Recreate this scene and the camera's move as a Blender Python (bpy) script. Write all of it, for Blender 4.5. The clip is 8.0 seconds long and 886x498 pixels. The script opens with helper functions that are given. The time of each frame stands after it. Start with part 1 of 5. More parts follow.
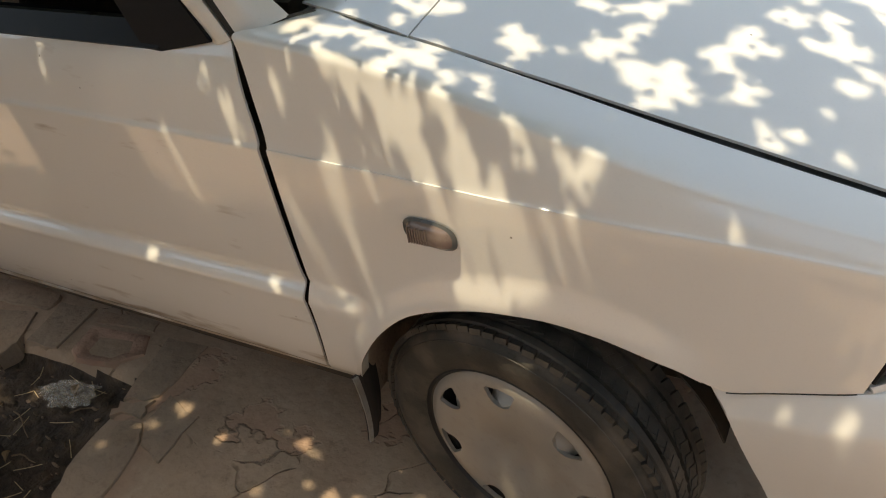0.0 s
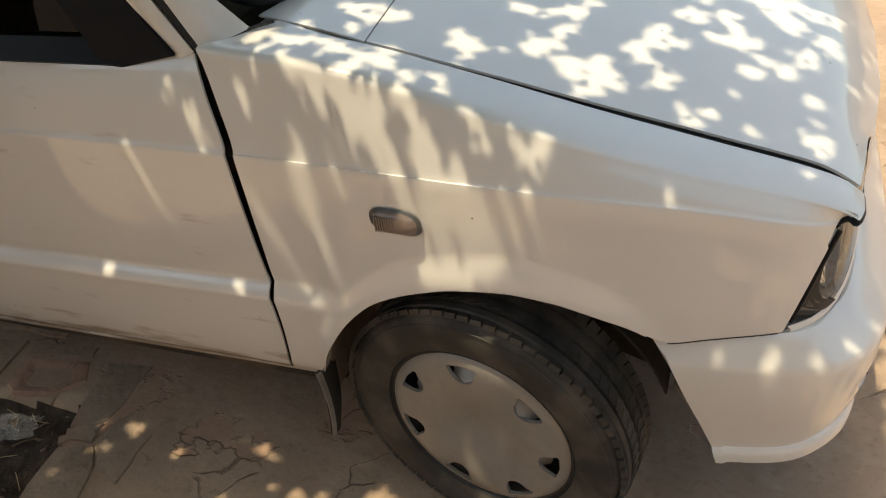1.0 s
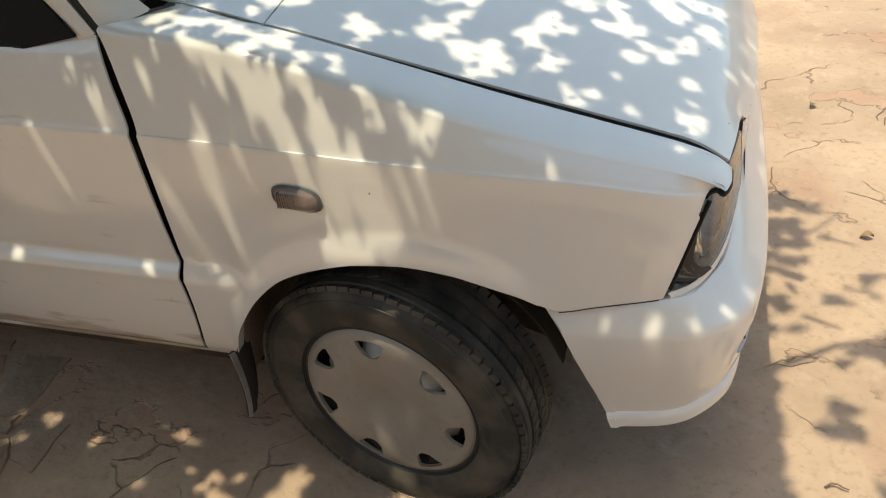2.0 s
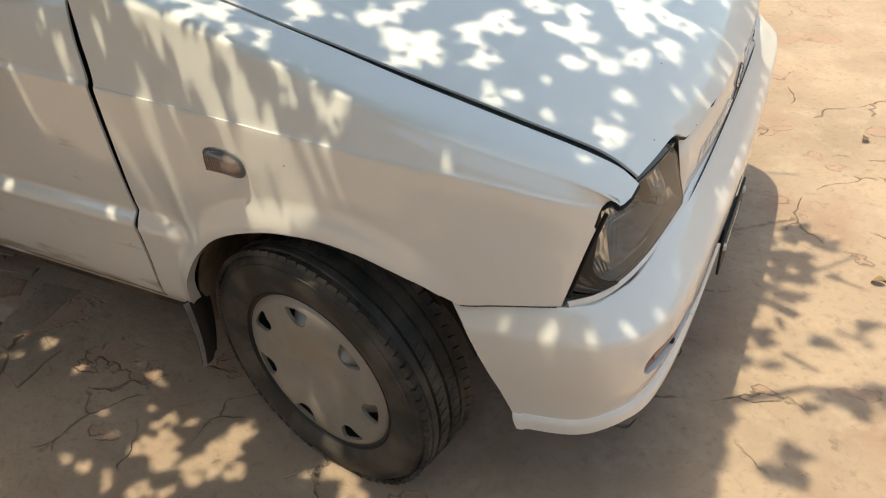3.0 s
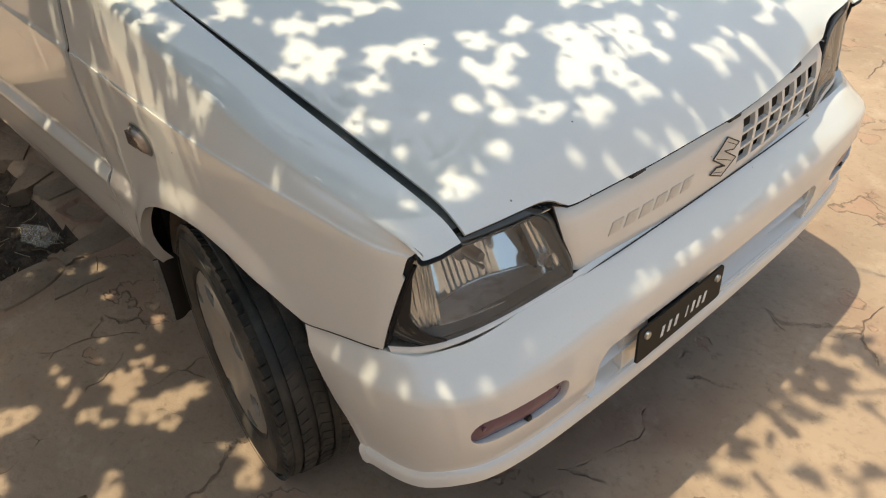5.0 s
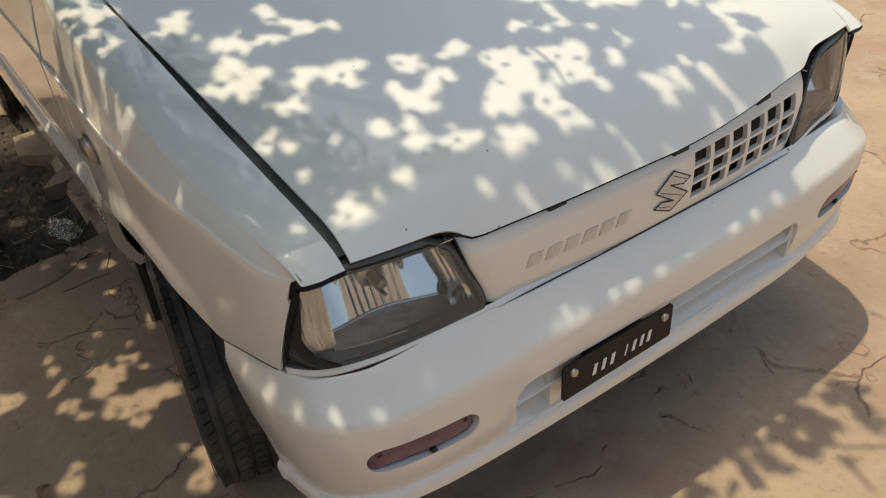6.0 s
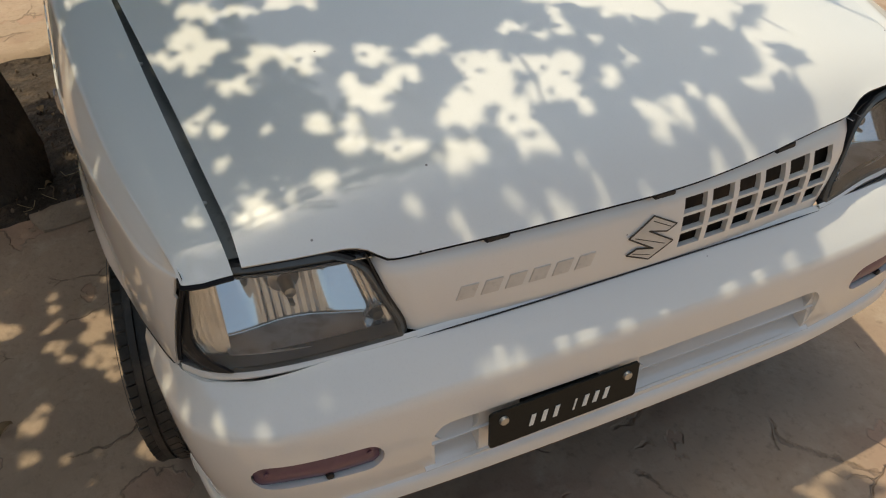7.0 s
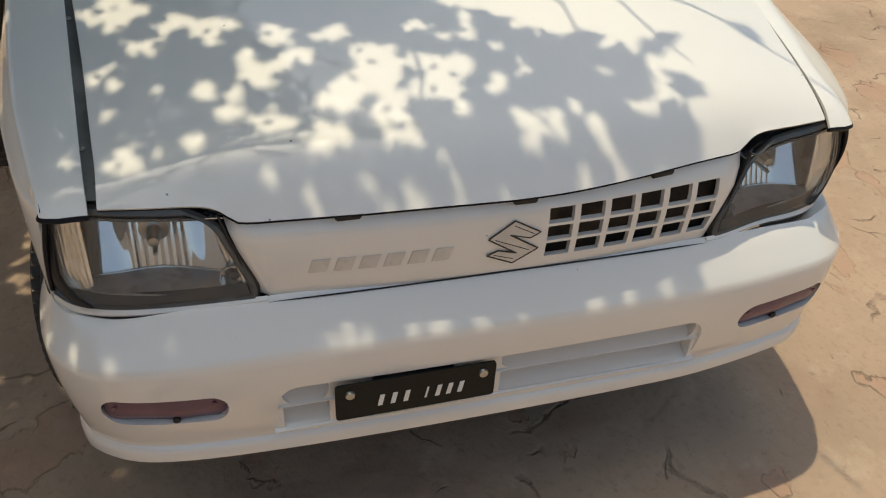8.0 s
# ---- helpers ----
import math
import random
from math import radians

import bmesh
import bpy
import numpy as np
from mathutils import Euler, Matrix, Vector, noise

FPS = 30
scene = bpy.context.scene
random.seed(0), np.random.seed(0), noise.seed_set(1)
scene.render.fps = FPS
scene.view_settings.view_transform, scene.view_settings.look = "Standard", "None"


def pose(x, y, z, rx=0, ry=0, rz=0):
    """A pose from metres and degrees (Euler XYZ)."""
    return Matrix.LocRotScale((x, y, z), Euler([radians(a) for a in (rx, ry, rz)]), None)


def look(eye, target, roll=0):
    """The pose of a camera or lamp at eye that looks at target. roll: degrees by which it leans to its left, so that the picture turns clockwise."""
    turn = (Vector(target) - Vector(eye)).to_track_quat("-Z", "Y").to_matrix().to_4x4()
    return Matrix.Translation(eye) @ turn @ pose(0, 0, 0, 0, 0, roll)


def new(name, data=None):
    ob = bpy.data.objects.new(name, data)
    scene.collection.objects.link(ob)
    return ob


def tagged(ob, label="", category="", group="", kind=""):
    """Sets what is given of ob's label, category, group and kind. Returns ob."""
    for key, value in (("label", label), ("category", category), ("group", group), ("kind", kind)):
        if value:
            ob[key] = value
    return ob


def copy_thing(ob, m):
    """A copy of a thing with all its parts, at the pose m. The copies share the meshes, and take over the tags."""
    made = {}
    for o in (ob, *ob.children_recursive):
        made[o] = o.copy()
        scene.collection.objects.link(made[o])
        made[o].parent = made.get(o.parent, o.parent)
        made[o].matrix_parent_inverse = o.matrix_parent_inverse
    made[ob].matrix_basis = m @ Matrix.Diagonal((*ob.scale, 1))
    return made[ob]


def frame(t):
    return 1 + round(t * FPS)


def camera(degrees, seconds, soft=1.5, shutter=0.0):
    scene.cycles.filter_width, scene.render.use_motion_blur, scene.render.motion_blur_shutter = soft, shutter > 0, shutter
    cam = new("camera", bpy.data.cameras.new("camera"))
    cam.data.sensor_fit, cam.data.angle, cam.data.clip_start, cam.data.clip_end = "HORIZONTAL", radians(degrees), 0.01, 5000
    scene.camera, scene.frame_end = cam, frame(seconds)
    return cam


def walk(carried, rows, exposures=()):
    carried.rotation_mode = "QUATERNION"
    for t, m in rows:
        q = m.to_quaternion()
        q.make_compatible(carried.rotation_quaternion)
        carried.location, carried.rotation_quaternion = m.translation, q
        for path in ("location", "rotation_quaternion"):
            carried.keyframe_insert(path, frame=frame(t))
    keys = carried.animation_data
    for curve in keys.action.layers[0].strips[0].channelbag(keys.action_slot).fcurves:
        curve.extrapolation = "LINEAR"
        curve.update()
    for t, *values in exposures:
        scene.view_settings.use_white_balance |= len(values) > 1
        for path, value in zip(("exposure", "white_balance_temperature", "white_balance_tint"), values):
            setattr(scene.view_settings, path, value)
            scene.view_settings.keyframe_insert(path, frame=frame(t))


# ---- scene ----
cam = camera(58.5, 8.0, 1.1)
PATH = [
    (0, (0.329, -1.331, 1.224), (-0.537, 0.011, 0.019), -9.7),
    (0.5, (0.324, -1.362, 1.235), (-0.412, 0.075, 0.055), -8.2),
    (1, (0.298, -1.453, 1.248), (-0.351, 0.018, 0.058), -8.4),
    (1.5, (0.32, -1.517, 1.25), (-0.275, -0.01, 0.076), -7.9),
    (2, (0.377, -1.492, 1.237), (-0.145, 0.024, 0.041), -6.2),
    (3.5, (0.769, -1.356, 1.227), (-0.139, -0.02, 0.047), -3.9),
    (4, (0.843, -1.257, 1.228), (-0.149, 0.043, 0.076), -4.9),
    (5.5, (1.133, -0.975, 1.221), (-0.179, -0.023, 0.049), -3.4),
    (6, (1.176, -0.858, 1.227), (-0.194, 0.039, 0.079), -4.6),
    (6.5, (1.163, -0.696, 1.195), (-0.263, 0.075, 0.023), -2.7),
    (7, (1.192, -0.593, 1.204), (-0.288, 0.043, 0.017), -1.4),
    (7.5, (1.288, -0.482, 1.201), (-0.249, 0.042, 0.033), 1.5),
    (8, (1.339, -0.361, 1.213), (-0.203, 0.131, 0.039), 3.4),
]
walk(cam, [(t, look(eye, target, roll)) for t, eye, target, roll in PATH],
     [(0, 0.92, 8200, 2), (0.5, 1.02, 8000, 1), (1, 0.86, 8200, 2), (2, 0.88, 7500, -1), (3.5, 0.86, 7400, -2), (4, 0.76, 7300, -2), (5.5, 0.57, 7700, 0), (6.5, 0.15, 7600, 0), (7.5, 0.17, 7500, 0), (8, 0.16, 7600, 1)])

# ---- world, sun, exposure ----
SUN_FROM = Vector((-0.165, -0.165, 1.0)).normalized()
elevation = math.asin(SUN_FROM.z)
azimuth = math.atan2(SUN_FROM.x, SUN_FROM.y)
world = bpy.data.worlds.new("world")
scene.world = world
world.use_nodes = True
wn = world.node_tree
sky = wn.nodes.new("ShaderNodeTexSky")
sky.sky_type, sky.sun_disc = "NISHITA", False
sky.sun_elevation, sky.sun_rotation = elevation, azimuth
sky.dust_density, sky.air_density = 2.4, 1.0
wn.links.new(sky.outputs[0], wn.nodes["Background"].inputs[0])
wn.nodes["Background"].inputs[1].default_value = 0.15
sun_data = bpy.data.lights.new("sun", "SUN")
sun_data.energy, sun_data.angle, sun_data.color = 2.6, radians(0.62), (1.0, 0.90, 0.77)
sun = new("sun", sun_data)
sun.matrix_world = look(SUN_FROM * 20, (0, 0, 0))


# ---- materials ----
def material(name, color, rough=0.5, metal=0.0, coat=0.0, vary=0.06, scale=6.0, fine=120.0, bump=0.0, bump_scale=200.0, second=None, mix_scale=3.0, mix_lo=0.5, mix_hi=0.65, spec=0.5):
    m = bpy.data.materials.new(name)
    m.use_nodes = True
    nt = m.node_tree
    p = nt.nodes["Principled BSDF"]
    p.inputs["Roughness"].default_value = rough
    p.inputs["Metallic"].default_value = metal
    p.inputs["Coat Weight"].default_value = coat
    p.inputs["Coat Roughness"].default_value = 0.06
    p.inputs["Specular IOR Level"].default_value = spec
    co = nt.nodes.new("ShaderNodeTexCoord")

    def noise_tex(scale_, detail=4.0):
        n = nt.nodes.new("ShaderNodeTexNoise")
        n.inputs["Scale"].default_value, n.inputs["Detail"].default_value = scale_, detail
        nt.links.new(co.outputs["Object"], n.inputs["Vector"])
        return n

    def mixer(mode, a, b, fac):
        x = nt.nodes.new("ShaderNodeMix")
        x.data_type, x.blend_type = "RGBA", mode
        for slot, v in ((6, a), (7, b), (0, fac)):
            if hasattr(v, "is_linked"):
                nt.links.new(v, x.inputs[slot])
            else:
                x.inputs[slot].default_value = v if slot == 0 else (*v, 1)
        return x.outputs[2]

    def ramp(src, lo, hi):
        r = nt.nodes.new("ShaderNodeMapRange")
        r.inputs[1].default_value, r.inputs[2].default_value = lo, hi
        nt.links.new(src, r.inputs[0])
        return r.outputs[0]

    big, small = noise_tex(scale), noise_tex(fine, 2.0)
    base = mixer("MIX", tuple(c * (1 - vary) for c in color), tuple(min(1, c * (1 + vary)) for c in color), ramp(big.outputs["Fac"], 0.3, 0.7))
    base = mixer("MIX", base, tuple(c * (1 - 1.5 * vary) for c in color), ramp(small.outputs["Fac"], 0.55, 0.8))
    if second:
        base = mixer("MIX", base, second, ramp(noise_tex(mix_scale, 8.0).outputs["Fac"], mix_lo, mix_hi))
    nt.links.new(base, p.inputs["Base Color"])
    rr = nt.nodes.new("ShaderNodeMapRange")
    rr.inputs[3].default_value, rr.inputs[4].default_value = max(0.02, rough * 0.8), min(1, rough * 1.25)
    nt.links.new(big.outputs["Fac"], rr.inputs[0])
    nt.links.new(rr.outputs[0], p.inputs["Roughness"])
    if bump:
        b = nt.nodes.new("ShaderNodeBump")
        b.inputs["Strength"].default_value, b.inputs["Distance"].default_value = 1.0, bump
        nt.links.new(noise_tex(bump_scale, 5.0).outputs["Fac"], b.inputs["Height"])
        nt.links.new(b.outputs[0], p.inputs["Normal"])
    return m


def speck(m):
    """Sparse tiny dirt specks."""
    nt = m.node_tree
    p = nt.nodes["Principled BSDF"]
    co = nt.nodes.new("ShaderNodeTexCoord")
    vor = nt.nodes.new("ShaderNodeTexVoronoi")
    vor.inputs["Scale"].default_value = 15.0
    nt.links.new(co.outputs["Object"], vor.inputs["Vector"])
    r = nt.nodes.new("ShaderNodeMapRange")
    for k, v in ((1, 0.016), (2, 0.030), (3, 0.8), (4, 0.0)):
        r.inputs[k].default_value = v
    nt.links.new(vor.outputs["Distance"], r.inputs[0])
    old = p.inputs["Base Color"].links[0].from_socket
    x = nt.nodes.new("ShaderNodeMix")
    x.data_type = "RGBA"
    x.inputs[7].default_value = (0.09, 0.06, 0.04, 1)
    nt.links.new(r.outputs[0], x.inputs[0])
    nt.links.new(old, x.inputs[6])
    nt.links.new(x.outputs[2], p.inputs["Base Color"])


def paint_material(name, streaks=False):
    """White pearl car paint under clear lacquer, a little dusty; the lower doors carry dried mud."""
    m = material(name, (0.79, 0.77, 0.73), 0.60, 0.04, 1.0, 0.02, 3.0, 300.0)
    nt = m.node_tree
    p = nt.nodes["Principled BSDF"]
    p.inputs["Coat Roughness"].default_value = 0.05
    p.inputs["Coat IOR"].default_value = 1.8
    speck(m)
    if streaks:
        co = nt.nodes.new("ShaderNodeTexCoord")
        mp = nt.nodes.new("ShaderNodeMapping")
        mp.inputs["Scale"].default_value = (5, 5, 22)
        nt.links.new(co.outputs["Object"], mp.inputs[0])
        n = nt.nodes.new("ShaderNodeTexNoise")
        n.inputs["Scale"].default_value, n.inputs["Detail"].default_value = 1.6, 9.0
        nt.links.new(mp.outputs[0], n.inputs["Vector"])
        sep = nt.nodes.new("ShaderNodeSeparateXYZ")
        nt.links.new(co.outputs["Object"], sep.inputs[0])
        band = nt.nodes.new("ShaderNodeMapRange")
        for k, v in ((1, 0.38), (2, 0.285), (3, 0.0), (4, 0.34)):
            band.inputs[k].default_value = v
        nt.links.new(sep.outputs[2], band.inputs[0])
        add = nt.nodes.new("ShaderNodeMath")
        nt.links.new(n.outputs["Fac"], add.inputs[0])
        nt.links.new(band.outputs[0], add.inputs[1])
        r = nt.nodes.new("ShaderNodeMapRange")
        r.inputs[1].default_value, r.inputs[2].default_value, r.inputs[4].default_value = 0.66, 0.86, 0.75
        nt.links.new(add.outputs[0], r.inputs[0])
        old = p.inputs["Base Color"].links[0].from_socket
        x = nt.nodes.new("ShaderNodeMix")
        x.data_type = "RGBA"
        x.inputs[7].default_value = (0.30, 0.19, 0.10, 1)
        nt.links.new(r.outputs[0], x.inputs[0])
        nt.links.new(old, x.inputs[6])
        nt.links.new(x.outputs[2], p.inputs["Base Color"])
    return m


def glass_material(name, color=(1, 1, 1), rough=0.0, haze=0.0):
    m = bpy.data.materials.new(name)
    m.use_nodes = True
    nt = m.node_tree
    nt.nodes.remove(nt.nodes["Principled BSDF"])
    out = nt.nodes["Material Output"]
    a, b, mix, fr = (nt.nodes.new(k) for k in ("ShaderNodeBsdfTransparent", "ShaderNodeBsdfGlossy", "ShaderNodeMixShader", "ShaderNodeFresnel"))
    a.inputs[0].default_value = (*color, 1)
    b.inputs["Roughness"].default_value = rough
    fr.inputs[0].default_value = 1.5
    nt.links.new(fr.outputs[0], mix.inputs[0])
    nt.links.new(a.outputs[0], mix.inputs[1])
    nt.links.new(b.outputs[0], mix.inputs[2])
    last = mix
    if haze:
        dull, cloud = nt.nodes.new("ShaderNodeBsdfDiffuse"), nt.nodes.new("ShaderNodeMixShader")
        dull.inputs[0].default_value = (0.82, 0.80, 0.76, 1)
        cloud.inputs[0].default_value = haze
        nt.links.new(mix.outputs[0], cloud.inputs[1])
        nt.links.new(dull.outputs[0], cloud.inputs[2])
        last = cloud
    nt.links.new(last.outputs[0], out.inputs[0])
    return m


PAINT = paint_material("white_pearl_paint")
PAINT_LOW = paint_material("white_paint_muddy", True)
BLACK = material("black_rubber", (0.012, 0.012, 0.013), 0.55, vary=0.2)
SEAL = material("black_weatherstrip", (0.007, 0.007, 0.009), 0.45, vary=0.2, spec=0.2)
CHANNEL = material("dark_grey_channel", (0.13, 0.14, 0.14), 0.40, vary=0.25, second=(0.20, 0.20, 0.19), mix_scale=12)
MUDDY = material("mud_caked_liner", (0.21, 0.155, 0.11), 0.95, vary=0.3, scale=10, second=(0.29, 0.22, 0.16), mix_scale=9, bump=0.006, bump_scale=40)
# dark brown for underbody parts; darkens arch front and flap face as shade
DARK = material("dark_underbody", (0.035, 0.026, 0.019), 0.9, vary=0.3, second=(0.12, 0.08, 0.05), mix_scale=6)
TYRE = material("worn_tyre_rubber", (0.036, 0.035, 0.032), 0.60, vary=0.35, scale=14, second=(0.13, 0.108, 0.086), mix_scale=13, mix_lo=0.44, mix_hi=0.74, bump=0.0006, bump_scale=260)
CAP = material("silver_grey_plastic", (0.36, 0.335, 0.30), 0.42, 0.3, 0.0, 0.08, 8, 90, second=(0.30, 0.25, 0.19), mix_scale=10, mix_lo=0.5, mix_hi=0.9)
RIM = material("rusty_steel", (0.06, 0.05, 0.045), 0.7, 0.3, vary=0.3)
CHROME = material("reflector_chrome", (0.95, 0.95, 0.96), 0.09, 0.75, vary=0.03, scale=30)
DULL = material("dull_grey_reflector", (0.86, 0.87, 0.89), 0.30, 0.55, vary=0.10, scale=30, second=(0.66, 0.65, 0.64), mix_scale=40)
HOUSING = material("grey_lamp_housing", (0.085, 0.090, 0.090), 0.26, vary=0.2, second=(0.12, 0.12, 0.115), mix_scale=14, mix_lo=0.5, mix_hi=0.8)
INNER = material("lamp_inner_silver", (0.82, 0.81, 0.79), 0.22, 0.8, vary=0.08, scale=20)
FLUTE = material("pale_fluted_reflector", (0.96, 0.95, 0.93), 0.14, 0.85, vary=0.06, scale=40)
LENS = glass_material("clear_lens", (0.98, 0.985, 0.985), 0.01, 0.05)
FLUTED = glass_material("fluted_lens", (0.95, 0.95, 0.93), 0.02, 0.05)
TINT = glass_material("dark_window_glass", (0.10, 0.10, 0.10), 0.0)
WINDSCREEN = glass_material("windscreen_glass", (0.75, 0.82, 0.80), 0.0)
AMBER = material("smoky_lens_plastic", (0.22, 0.165, 0.145), 0.18, 0.0, 1.0, 0.1, 60, 300, bump=0.0012, bump_scale=40)
PURPLE = material("purple_fog_glass", (0.15, 0.07, 0.10), 0.3, 0.0, 0.4, 0.12, 60, 200)
PLATE = material("black_plate", (0.009, 0.010, 0.009), 0.5, vary=0.3, spec=0.25)
WHITE = material("white_lettering", (0.8, 0.8, 0.77), 0.5)
STEEL = material("dull_steel", (0.5, 0.5, 0.48), 0.35, 0.9, vary=0.15)
OUTLINE = material("dark_outline", (0.05, 0.04, 0.03), 0.6)
EMBOSS = material("worn_relief", (0.63, 0.59, 0.53), 0.5, coat=0.4, vary=0.1, scale=30)
FLAP = material("grey_rubber_flap", (0.24, 0.225, 0.205), 0.45, vary=0.25, second=(0.13, 0.10, 0.075), mix_scale=14, mix_lo=0.5, mix_hi=0.8)
SEAT = material("brown_seat_cloth", (0.08, 0.06, 0.045), 0.9, vary=0.2)


# ---- mesh helpers ----
def part(name, bm, mat, parent=None, label="", smooth=True, angle=38):
    me = bpy.data.meshes.new(name)
    bmesh.ops.recalc_face_normals(bm, faces=bm.faces[:])
    for fc in bm.faces:
        fc.smooth = smooth
    bm.to_mesh(me)
    bm.free()
    if smooth:
        me.set_sharp_from_angle(angle=radians(angle))
    me.materials.append(mat)
    ob = new(name, me)
    if parent:
        ob.parent = parent
    if label:
        tagged(ob, label)
    return ob


def curve1(pts):
    """A smooth monotone curve through (x, y) pairs, as a function."""
    xs, ys = np.array([p[0] for p in pts], float), np.array([p[1] for p in pts], float)
    h, d = np.diff(xs), np.diff(ys) / np.diff(xs)
    m = np.zeros(len(xs))
    m[0], m[-1] = d[0], d[-1]
    for k in range(1, len(xs) - 1):
        if d[k - 1] * d[k] > 0:
            w1, w2 = 2 * h[k] + h[k - 1], h[k] + 2 * h[k - 1]
            m[k] = (w1 + w2) / (w1 / d[k - 1] + w2 / d[k])

    def at(x):
        x = min(max(x, xs[0]), xs[-1])
        k = min(int(np.searchsorted(xs, x, "right")) - 1, len(xs) - 2)
        t = (x - xs[k]) / h[k]
        return ((1 + 2 * t) * (1 - t) ** 2) * ys[k] + t * (1 - t) ** 2 * h[k] * m[k] + t * t * (3 - 2 * t) * ys[k + 1] + t * t * (t - 1) * h[k] * m[k + 1]
    return at


def lerp(a, b, t):
    return a + (b - a) * t


def sheet(nu, nv, fn, thick=0.0, close_u=False):
    """A grid of fn(u, v), u and v from 0 to 1, with a thickness if wanted."""
    bm = bmesh.new()
    cols = nu if close_u else nu + 1
    vs = [[bm.verts.new(fn(i / nu, j / nv)) for j in range(nv + 1)] for i in range(cols)]
    for i in range(nu):
        for j in range(nv):
            a, b = vs[i], vs[(i + 1) % cols]
            try:
                bm.faces.new((a[j], b[j], b[j + 1], a[j + 1]))
            except ValueError:
                pass
    bmesh.ops.recalc_face_normals(bm, faces=bm.faces[:])
    if thick:
        bmesh.ops.solidify(bm, geom=bm.faces[:], thickness=thick)
    return bm


def eased(nu, nv, fn, rounds, last=None):
    """fn sampled on a grid and faired as far as row last, its rim kept, as a function of u and v for the same grid."""
    g = np.array([[fn(i / nu, j / nv)[:] for j in range(nv + 1)] for i in range(nu + 1)])
    for _ in range(rounds):
        step = 0.5 * ((g[:-2, 1:-1] + g[2:, 1:-1] + g[1:-1, :-2] + g[1:-1, 2:]) / 4 - g[1:-1, 1:-1])
        g[1:-1, 1:-1][:, :last] += step[:, :last]
    return lambda u, v: Vector(g[round(u * nu), round(v * nv)])


def box(x0, x1, y0, y1, z0, z1, bevel=0.0, seg=2, bm=None):
    out = bm or bmesh.new()
    made = bmesh.ops.create_cube(out, size=1.0, matrix=Matrix.LocRotScale(((x0 + x1) / 2, (y0 + y1) / 2, (z0 + z1) / 2), None, (abs(x1 - x0), abs(y1 - y0), abs(z1 - z0))))
    if bevel:
        edges = list({e for v in made["verts"] for e in v.link_edges})
        bmesh.ops.bevel(out, geom=edges, offset=bevel, segments=seg, affect="EDGES")
    return out


def prism(points, direction, bevel=0.0, bm=None):
    """A flat outline of 3D points pushed along a direction into a solid."""
    out = bm or bmesh.new()
    fc = out.faces.new([out.verts.new(p) for p in points])
    ex = bmesh.ops.extrude_face_region(out, geom=[fc])
    vs = [g for g in ex["geom"] if isinstance(g, bmesh.types.BMVert)]
    bmesh.ops.translate(out, verts=vs, vec=direction)
    bmesh.ops.recalc_face_normals(out, faces=out.faces[:])
    if bevel:
        bmesh.ops.bevel(out, geom=out.edges[:], offset=bevel, segments=2, affect="EDGES")
    return out


def tube(points, radius, sides=8, bm=None, closed=False):
    """A round bar along points; radius may be a function of the way along, 0 to 1."""
    out = bm or bmesh.new()
    pts = [Vector(p) for p in points]
    n, rings = len(pts), []
    for i, p in enumerate(pts):
        d = (pts[(i + 1) % n] - pts[i - 1]) if closed else (pts[min(i + 1, n - 1)] - pts[max(i - 1, 0)])
        q = d.to_track_quat("Z", "Y")
        r = radius(i / (n - 1)) if callable(radius) else radius
        rings.append([out.verts.new(p + q @ Vector((r * math.cos(2 * math.pi * k / sides), r * math.sin(2 * math.pi * k / sides), 0))) for k in range(sides)])
    for i in range(n if closed else n - 1):
        a, b = rings[i], rings[(i + 1) % n]
        for k in range(sides):
            out.faces.new((a[k], a[(k + 1) % sides], b[(k + 1) % sides], b[k]))
    if not closed:
        out.faces.new(rings[0][::-1])
        out.faces.new(rings[-1])
    return out


def lathe(profile, steps=48, bm=None, wave=None):
    """A turned body about the y axis: profile of (radius, y)."""
    out = bm or bmesh.new()
    rings = []
    for i in range(steps):
        a = 2 * math.pi * i / steps
        rings.append([out.verts.new((r * math.cos(a), y, r * math.sin(a))) for r, y in profile])
    for i in range(steps):
        a, b = rings[i], rings[(i + 1) % steps]
        for k in range(len(profile) - 1):
            out.faces.new((a[k], b[k], b[k + 1], a[k + 1]))
    return out


def cut(ob, cutters):
    """Cuts the solids out of ob for good and removes them."""
    for c in cutters:
        me = bpy.data.meshes.new("cutter")
        c.to_mesh(me)
        c.free()
        tool = new("cutter", me)
        md = ob.modifiers.new("cut", "BOOLEAN")
        md.operation, md.object, md.solver = "DIFFERENCE", tool, "EXACT"
        bpy.context.view_layer.update()
        done = bpy.data.meshes.new_from_object(ob.evaluated_get(bpy.context.evaluated_depsgraph_get()))
        ob.modifiers.clear()
        old = ob.data
        ob.data = done
        done.name = old.name
        bpy.data.meshes.remove(old)
        bpy.data.objects.remove(tool)
    for fc in ob.data.polygons:
        fc.use_smooth = True
    ob.data.set_sharp_from_angle(angle=radians(32))
    return ob


def rounded(w, h, r, n=5):
    """A rounded rectangle's outline, w by h, about the origin."""
    pts = []
    for cx, cy, a0 in ((w / 2 - r, h / 2 - r, 0), (-w / 2 + r, h / 2 - r, 90), (-w / 2 + r, -h / 2 + r, 180), (w / 2 - r, -h / 2 + r, 270)):
        for k in range(n + 1):
            a = radians(a0 + 90 * k / n)
            pts.append((cx + r * math.cos(a), cy + r * math.sin(a)))
    return pts


# ---- the car: nose towards +x, its right side at -y; half widths are written w ----
car = tagged(new("car"), "small white pearl hatchback with black trim parked on paving", "car")

